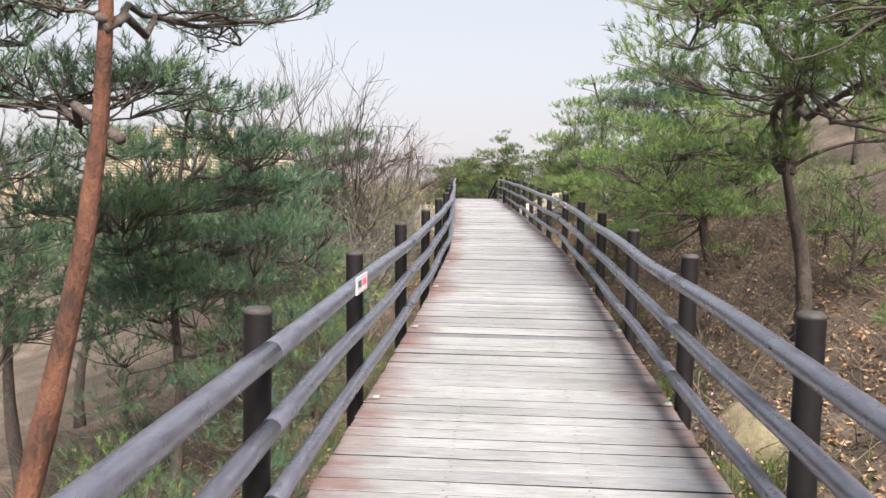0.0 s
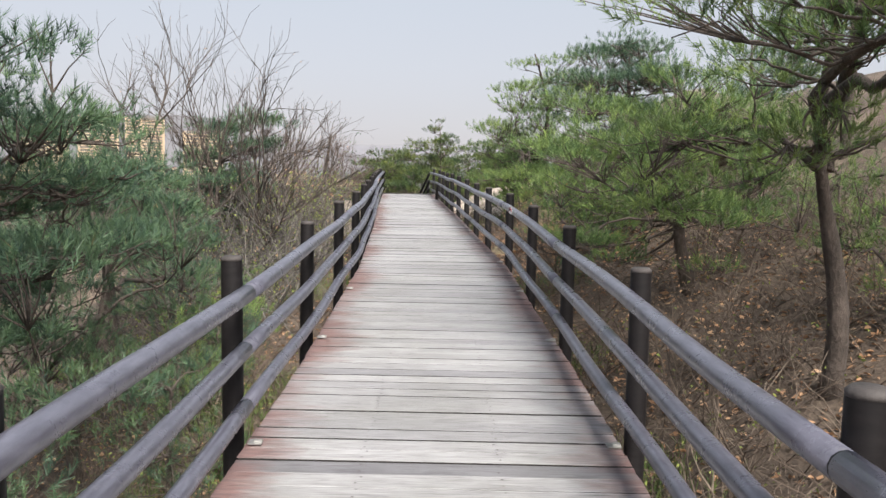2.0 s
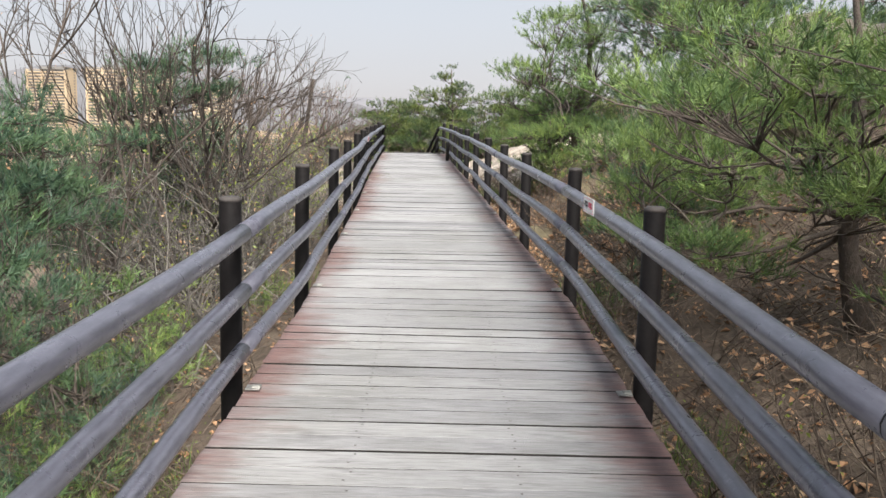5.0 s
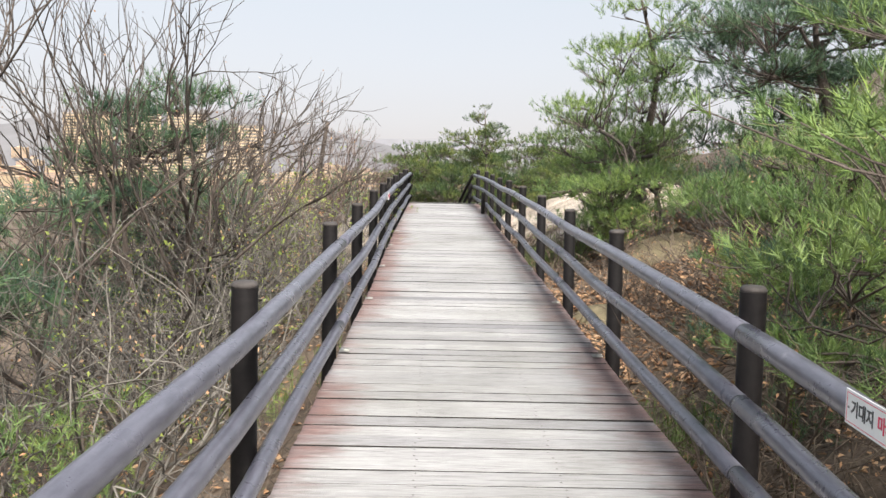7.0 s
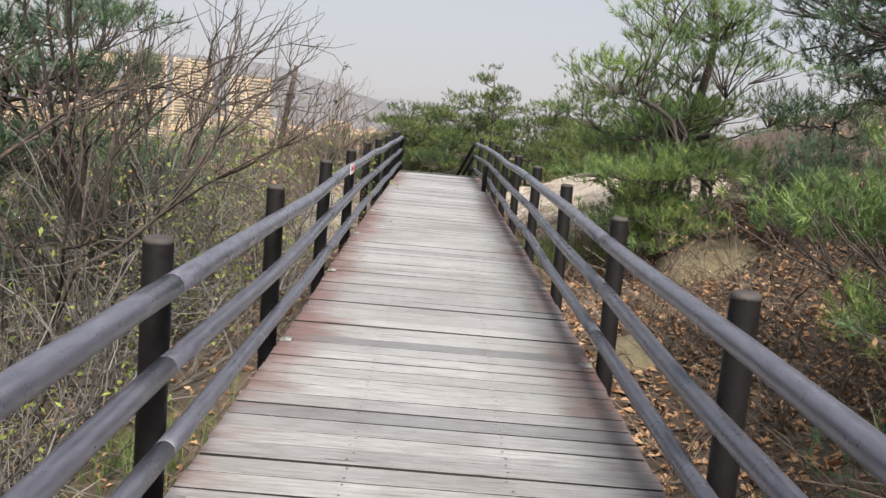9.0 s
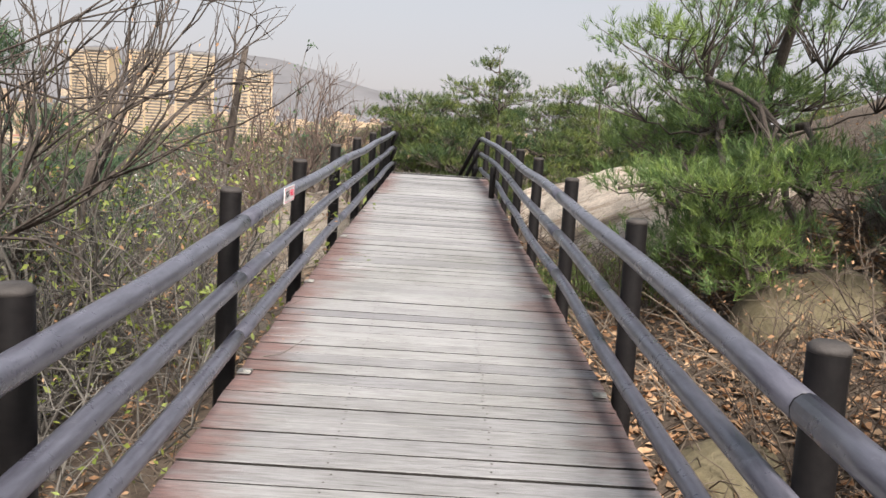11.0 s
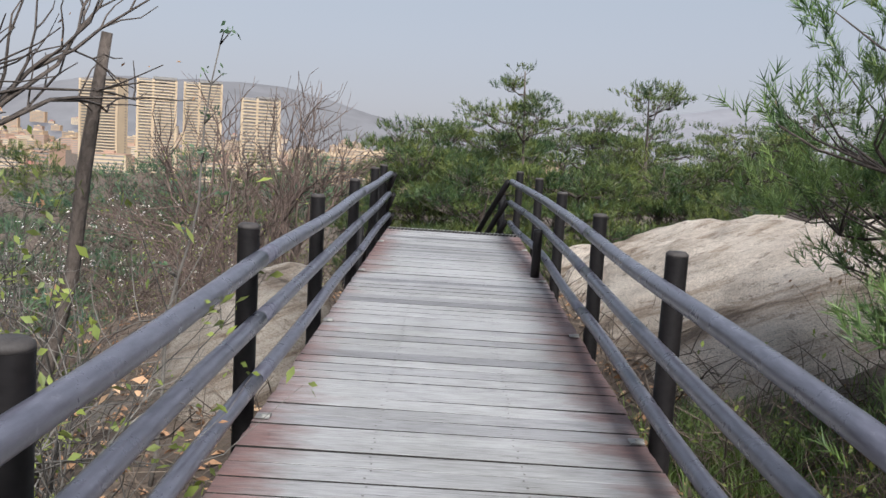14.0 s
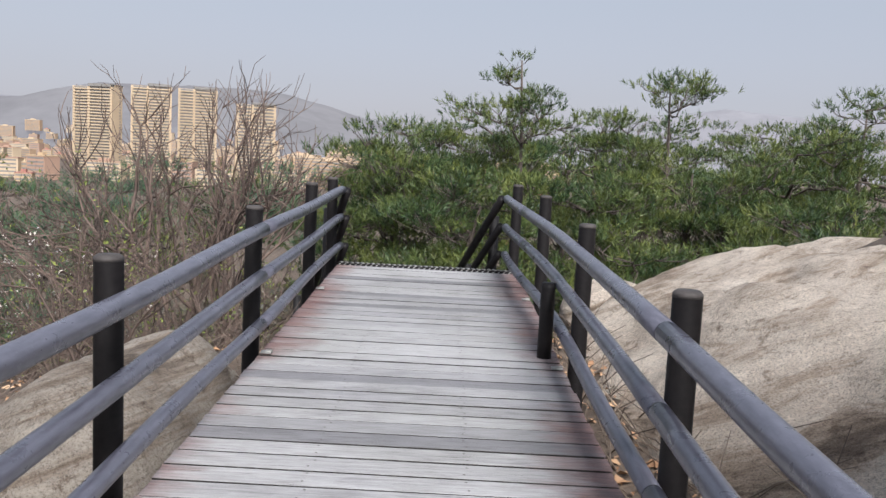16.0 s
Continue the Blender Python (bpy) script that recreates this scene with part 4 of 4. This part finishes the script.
# a cut leaning stem and a budding shoot
for i_, (x_, y_, h_) in enumerate([(-1.3, 22.3, 1.9), (-1.5, 21.5, 1.7), (-1.75, 23.0, 2.1), (-1.35, 20.6, 1.5)]):
    shrub((x_, y_), h_, 4, 0.45, 3, 320 + i_, "pale-stemmed shrub unfolding yellow-green leaves beside the railing", 0.014, LEAF, 3, 0.03, every=2, tight=0.3)
snag = thing("dead_stem", (-2.2, 24.3, ground(-2.2, 24.3)), "dark leaning dead stem broken off at top", "tree")
acc = Acc()
acc.tube([(0, 0, -0.1), (0.08, 0, 0.8), (0.25, 0.02, 1.5), (0.32, 0, 2.1), (0.38, 0, 2.5), (0.44, 0, 2.88)], [0.045, 0.042, 0.04, 0.042, 0.035, 0.03], 8)
part("stem", acc, DARK_BARK, snag)
shoot = thing("budding_shoot", (-1.55, 24.5, ground(-1.55, 24.5)), "thin upright shoot with opening leaf buds", "shrub")
acc, tips_ = Acc(), []
r_ = np.random.default_rng(5)
line_ = [Vector((0.38 * (k / 12) ** 1.2 + 0.03 * math.sin(k), 0.02 * math.cos(k * 1.7), 2.75 * k / 12 - 0.05)) for k in range(13)]
acc.tube(line_, [0.016 - 0.001 * k for k in range(13)], 6)
for k in range(5, 13):
    for j in range(2):
        e = line_[k] + Vector((r_.uniform(-0.12, 0.12), r_.uniform(-0.1, 0.1), 0.07))
        acc.tube([line_[k], e], [0.005, 0.003], 4)
        tips_.append((e, Vector((0, 0, 1))))
part("stem", acc, TWIG, shoot)
acc = Acc()
leaves(acc, tips_, r_, 5, 0.022, 0.014)
part("buds", acc, NEEDLE_DARK, shoot, "opening grey-green buds", False)


# ---- undergrowth, litter, grass ----
def scatter(number, xr, yr, r, keep=1.05):
    done = 0
    while done < number:
        x, y = r.uniform(*xr), r.uniform(*yr)
        slab = ((x - 5.0) / 4.0) ** 2 + ((y - 28.4) / 5.2) ** 2 < 0.72
        if abs(x - ax(y)) > keep and not slab:
            done += 1
            yield x, y, ground(x, y)


def undergrowth():
    r = np.random.default_rng(91)
    acc = Acc()
    for area, number in (((-6.5, -0.6), 5200), ((1.3, 6.5), 8000)):
        for x, y, z in scatter(number, area, (0, 31), r):
            a, ln = r.uniform(0, math.tau), r.uniform(0.2, 0.7)
            up = r.uniform(0.1, 0.9)
            d = Vector((math.cos(a), math.sin(a), up)) * ln
            p = Vector((x, y, z - 0.02))
            acc.tube([p, p + d * 0.5 + Vector((0, 0, 0.06)), p + d], [0.006, 0.0045, 0.002], 3, False)
    tagged(new("undergrowth", acc.mesh("undergrowth", STRAW)), "dry brown twigs and stalks covering the slopes", "undergrowth", kind="stuff")
    acc = Acc()
    for area, yr, number in (((1.25, 5.5), (0, 31), 9000), ((1.5, 4.2), (17.5, 24.5), 4200), ((-5, -0.5), (0, 31), 6000)):
        for x, y, z in scatter(number, area, yr, r, 1.0):
            a, s = r.uniform(0, math.tau), r.uniform(0.025, 0.06)
            c, t = math.cos(a) * s, math.sin(a) * s
            q = r.uniform(-0.4, 0.4, 4) * s
            acc.add([(x - c, y - t, z + 0.012 + q[0]), (x + t * 0.5, y - c * 0.5, z + 0.014 + q[1] + s * 0.3), (x + c, y + t, z + 0.012 + q[2]), (x - t * 0.5, y + c * 0.5, z + 0.014 + q[3] + s * 0.3)], [(0, 1, 2), (0, 2, 3)])
    tagged(new("leaf_litter", acc.mesh("leaf_litter", LITTER, False)), "dry orange-brown fallen leaves on the slope", "leaves", kind="stuff")
    acc = Acc()
    for cx, cy, n, w in ((-1.7, 12.6, 240, 0.5), (-2.0, 11.2, 200, 0.6), (-1.6, 9.4, 160, 0.4), (2.0, 9.6, 170, 0.4), (1.95, 7.0, 520, 0.4), (2.0, 12.9, 130, 0.35), (1.9, 23.7, 220, 0.4), (1.85, 24.4, 160, 0.3), (2.5, 24.3, 170, 0.45), (2.9, 23.4, 90, 0.5), (2.0, 16.3, 200, 0.4), (-1.6, 18.6, 120, 0.4), (-2.4, 7.2, 160, 0.6)):
        for i in range(n):
            x, y = r.normal(cx, w), r.normal(cy, w)
            if abs(x - ax(y)) < 1.0:
                continue
            z = ground(x, y)
            for k in range(5):
                a, h = r.uniform(0, math.tau), r.uniform(0.1, 0.28)
                d = np.array([math.cos(a), math.sin(a), 0.0])
                s = np.array([-d[1], d[0], 0]) * 0.004
                b = np.array([x, y, z]) + r.normal(size=3) * 0.015
                m_ = b + d * h * 0.25 + np.array([0, 0, h * 0.7])
                acc.add([b - s, b + s, m_ + s * 0.7, m_ - s * 0.7, b + d * h * 0.7 + np.array([0, 0, h])], [(0, 1, 2), (0, 2, 3), (3, 2, 4)])
    tagged(new("grass", acc.mesh("grass", GRASS, False)), "tufts of fresh green grass on the slopes", "grass", kind="stuff")


undergrowth()


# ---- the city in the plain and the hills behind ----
def haze_glow_material(name, col, glow, strength):
    """Distance: a hillside whose own glow paints in kilometres of evening haze."""
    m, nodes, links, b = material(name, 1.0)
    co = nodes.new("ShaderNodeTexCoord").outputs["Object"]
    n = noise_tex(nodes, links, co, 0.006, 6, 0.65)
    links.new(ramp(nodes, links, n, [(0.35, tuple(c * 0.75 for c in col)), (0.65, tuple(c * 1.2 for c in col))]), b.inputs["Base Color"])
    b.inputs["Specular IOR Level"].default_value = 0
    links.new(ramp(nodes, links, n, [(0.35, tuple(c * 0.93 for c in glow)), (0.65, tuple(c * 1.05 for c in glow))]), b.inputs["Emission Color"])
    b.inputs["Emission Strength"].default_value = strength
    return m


# both hills emit a little, in place of the haze before them
HILL_NEAR = haze_glow_material("haze_glow_hill", (0.06, 0.06, 0.06), (0.1, 0.09, 0.09), 1.0)
HILL_FAR = haze_glow_material("far_haze_glow_hill", (0.06, 0.06, 0.06), (0.145, 0.133, 0.136), 1.0)


def hill(label, y, depth, crest, mat, z0=-40):
    acc = Acc()
    rows = 9
    xs = np.linspace(crest[0][0], crest[-1][0], 160)
    v = []
    for j in range(rows):
        t = j / (rows - 1)
        for x in xs:
            h = np.interp(x, [c[0] for c in crest], [c[1] for c in crest]) + 7 * noise.fractal(Vector((x * 0.004, y, 0)), 0.9, 2, 4)
            v.append((x, y - depth * (1 - t) + 60 * noise.noise(Vector((x * 0.003, t * 2, 1))), z0 + (h - z0) * math.sin(t * math.pi / 2) ** 1.2))
    n, f = len(xs), []
    for j in range(rows - 1):
        for i in range(n - 1):
            p = j * n + i
            f += [(p, p + 1, p + n + 1), (p, p + n + 1, p + n)]
    acc.add(v, f)
    tagged(new("backdrop", acc.mesh("backdrop", mat)), label, "hill", kind="structure")


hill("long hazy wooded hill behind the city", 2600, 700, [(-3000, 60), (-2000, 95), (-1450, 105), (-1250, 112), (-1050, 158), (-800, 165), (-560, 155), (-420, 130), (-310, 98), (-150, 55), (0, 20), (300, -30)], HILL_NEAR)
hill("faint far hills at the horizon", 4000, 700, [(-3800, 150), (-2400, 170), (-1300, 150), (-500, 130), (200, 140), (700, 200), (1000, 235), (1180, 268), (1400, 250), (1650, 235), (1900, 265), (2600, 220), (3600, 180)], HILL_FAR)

# the warm evening light on the city is mixed into these wall colours
CITY = [mottled("sun_tinted_city_wall", [(0.3, c), (0.7, tuple(v * 1.15 for v in c))], 0.1, 1.0, 0.85, 0.05) for c in ((0.4, 0.29, 0.18), (0.34, 0.235, 0.15), (0.45, 0.35, 0.24), (0.34, 0.22, 0.16))]
CITY_DARK = mottled("city_glass", [(0.3, (0.16, 0.15, 0.14)), (0.7, (0.24, 0.225, 0.21))], 0.2, 1.0, 0.4, 0.05)
ROOF_RED = mottled("city_roof", [(0.3, (0.3, 0.13, 0.1)), (0.7, (0.4, 0.2, 0.16))], 0.2, 1.0, 0.8, 0.05)


def tower(az0, az1, top, dist, floors, side, label):
    """A slab block of flats: banded balcony front, plain end wall with a line of small windows."""
    w, base = (az1 - az0) * dist, -35.0
    h = top - base
    ob = thing("apartment_tower", (0.42 + (az0 + az1) / 2 * dist, 22 + dist, base), label, "building", "apartment towers")
    # the first block shows its end wall, the others stand square to the walk
    ob.rotation_euler = (0, 0, radians(-8 if side > 0.2 else 22))
    fw, d = (w * 0.74, w * 0.36) if side > 0.2 else (w * (1 - side) * 1.06, 13.0)
    acc = Acc()
    acc.box(-fw / 2, fw / 2, 0, d, 0, h)
    part("wall", acc, CITY[2], ob, shade=False)
    fh = h / floors
    for i in range(floors):
        band = Acc()
        band.box(-fw / 2 + 0.6, fw / 2 - 0.4, -0.35, 0.2, i * fh + fh * 0.38, i * fh + fh * 0.9)
        part("window_band", band, CITY_DARK, ob, "row of dark windows", False)
    for k in (0, 2, 5):
        pier = Acc()
        x = -fw / 2 + fw * k / 5
        pier.box(x - fw * 0.03, x + fw * 0.03, -0.9, 0.1, 0, h)
        part("pier", pier, CITY[2], ob, shade=False)
    for i in range(floors):
        slab = Acc()
        slab.box(-fw / 2 - 0.4, fw / 2, -1.5, 0.0, i * fh, i * fh + fh * 0.34)
        part("balcony", slab, CITY[2], ob, shade=False)
    end = Acc()
    end.box(fw / 2 + 0.02, fw / 2 + 0.5, -1.6, d, 0, h + 2)
    part("end_wall", end, CITY[2], ob, "plain pale end wall", False)
    for i in range(floors):
        win = Acc()
        win.box(fw / 2 + 0.4, fw / 2 + 0.62, d * 0.72, d * 0.84, i * fh + fh * 0.4, i * fh + fh * 0.85)
        part("end_window", win, CITY_DARK, ob, shade=False)
    top_ = Acc()
    top_.box(-fw * 0.1, fw / 2 + 0.5, -1.6, d + 0.3, h, h + 2.4)
    part("parapet", top_, CITY_DARK, ob, "dark roof parapet", False)


tower(-0.4664, -0.4031, 43.5, 735, 31, 0.28, "tall pale apartment tower with banded balconies")
tower(-0.3883, -0.3439, 47.5, 760, 31, 0.1, "tall pale apartment tower with banded balconies")
tower(-0.3335, -0.2902, 49.0, 800, 31, 0.1, "tall pale apartment tower with banded balconies")
tower(-0.266, -0.2212, 44.0, 940, 22, 0.1, "pale apartment tower partly behind a bare tree")


def city_blocks():
    r = random.Random(31)
    kinds = []
    for k in range(6):
        w, d, fl = ((14, 11, 3), (22, 12, 4), (30, 14, 5), (18, 16, 6), (12, 10, 2), (36, 13, 8))[k]
        h = fl * 3.1
        ob = thing("city_building", (-420 + k * 60, 700 + k * 20, -35), "small pale city building with evening sunlight in its wall colour", "building", "city buildings")
        acc = Acc()
        acc.box(-w / 2, w / 2, -d / 2, d / 2, 0, h)
        part("wall", acc, CITY[k % 4], ob, shade=False)
        for i in range(fl):
            acc = Acc()
            acc.box(-w * 0.45, w * 0.45, -d / 2 - 0.12, -d / 2 + 0.1, i * 3.1 + 1.0, i * 3.1 + 2.3)
            part("window_band", acc, CITY_DARK, ob, shade=False)
        acc = Acc()
        acc.box(-w / 2 - 0.3, w / 2 + 0.3, -d / 2 - 0.3, d / 2 + 0.3, h, h + 0.7)
        acc.box(-w * 0.2, w * 0.1, -2, 2, h + 0.7, h + 3)
        part("roof", acc, ROOF_RED if k in (0, 4) else CITY[(k + 1) % 4], ob, shade=False)
        kinds.append(ob)
    for i in range(205):
        dist = 640 + 1250 * r.random() ** 0.8
        a = r.uniform(-0.58, 0.2)
        x, y = a * dist, dist + 22
        if any(abs(a - t) < 0.05 and abs(dist - D) < 70 for t, D in ((-0.435, 735), (-0.366, 760), (-0.312, 800), (-0.244, 940))):
            continue
        copy_thing(r.choice(kinds), pose(x, y, -35, 0, 0, r.uniform(-25, 25)))
    # quarters that climb the foot of the hill
    for i in range(70):
        y = 1925 + 140 * r.random()
        x = r.uniform(-0.56, -0.08) * y
        t = (y - 1900) / 700
        z = -40 + (float(np.interp(x, [-1250, -1050, -560, -310, -150], [112, 158, 155, 98, 55])) + 40) * math.sin(t * math.pi / 2) ** 1.2
        copy_thing(r.choice(kinds[1:]), pose(x, y - 20, z - 9, 0, 0, r.uniform(-25, 25)))


city_blocks()


# ---- woods on the slopes between the grove and the city ----
def far_woods():
    r = np.random.default_rng(55)
    acc = Acc()
    for i in range(1500):
        d = 46 + 420 * r.random() ** 1.6
        a = r.uniform(-0.75, 0.6)
        x, y = a * d, 22 + d
        if d < 60 and x > -6:
            continue
        z = ground(x, y)
        h = r.uniform(2.2, 4.5) * (1 if d < 90 else 1.5)
        n = 46
        q = unit(r, n) * r.uniform(0.5, 1, (n, 1))
        c = np.array([x, y, z + h * 0.55]) + q * np.array([h * 0.55, h * 0.55, h * 0.5])
        t, u = unit(r, n), unit(r, n)
        w = 0.2 * h * (0.5 if d < 80 else 1)
        v = np.stack([c - t * w, c + t * w * 0.6 + u * w * 0.5, c + u * w], 1).reshape(-1, 3)
        acc.add(v, np.arange(n * 3).reshape(-1, 3))
    tagged(new("far_woods", acc.mesh("far_woods", WOODS, False)), "brown and green woods on the lower slopes", "woods", kind="stuff")


far_woods()


# ---- the deck, board by board ----
deck = tagged(new("boardwalk"), "raised boardwalk of weathered grey planks with red-stained edges", "boardwalk", kind="structure")
PITCH = 0.14


def plank_mesh(k, r):
    bm = bevel_box(2 * HALF, PITCH - r.choice((0.006, 0.008, 0.011, 0.016)), 0.032, 0.0012)
    for v in bm.verts:
        v.co.z += 0.0012 * math.sin(v.co.x * 3 + k) - 0.016
        v.co.x += (0.006 * r.uniform(-1, 1)) * (1 if abs(v.co.x) > 0.5 else 0)
    # the long sides get the painted gap shade
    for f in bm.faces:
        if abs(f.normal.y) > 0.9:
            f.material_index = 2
    for sx in (-0.3, 0.27):
        for sy in (-0.035, 0.035):
            g = bmesh.ops.create_circle(bm, cap_ends=True, radius=0.0052, segments=7, matrix=Matrix.Translation((sx + r.uniform(-0.01, 0.01), sy + r.uniform(-0.008, 0.008), 0.0026)))
            for f in {f for v in g["verts"] for f in v.link_faces}:
                f.material_index = 1
    return bm_mesh("plank", bm, PLANK, SCREW, GAP_SHADE)


rng = random.Random(3)
kinds_ = [plank_mesh(k, rng) for k in range(10)]
y_ = END - PITCH / 2
while y_ > -5.0:
    p_ = new("plank", rng.choice(kinds_))
    p_.parent = deck
    slope_ = math.degrees(math.atan((az(y_ + 0.5) - az(y_ - 0.5)) / 1.0)) if y_ < 29 else 1.3
    p_.matrix_basis = pose(ax(y_) + rng.uniform(-0.004, 0.004), y_ + rng.uniform(-0.0035, 0.0035), az(y_) + rng.uniform(-0.004, 0.002), slope_, rng.uniform(-0.1, 0.1), rng.uniform(-0.25, 0.25) - math.degrees(math.atan(ax(y_ + 0.5) - ax(y_ - 0.5))))
    y_ -= PITCH
for s_, w_ in ((-0.74, 0.04), (-0.3, 0.05), (0.0, 0.21), (0.28, 0.05), (0.74, 0.04)):
    acc = Acc()
    ys_ = np.linspace(-5, END, 40)
    v_, f_ = [], []
    for y in ys_:
        for dx, dz in ((-w_, -0.04), (w_, -0.04), (w_, -0.22), (-w_, -0.22)):
            v_.append((ax(y) + s_ + dx, y, az(y) + dz))
    for i in range(39):
        for k in range(4):
            a, b = i * 4 + k, i * 4 + (k + 1) % 4
            f_ += [(a, b, b + 4), (a, b + 4, a + 4)]
    acc.add(v_, f_)
    part("joist", acc, BEAM, deck, "dark timber joist", False)
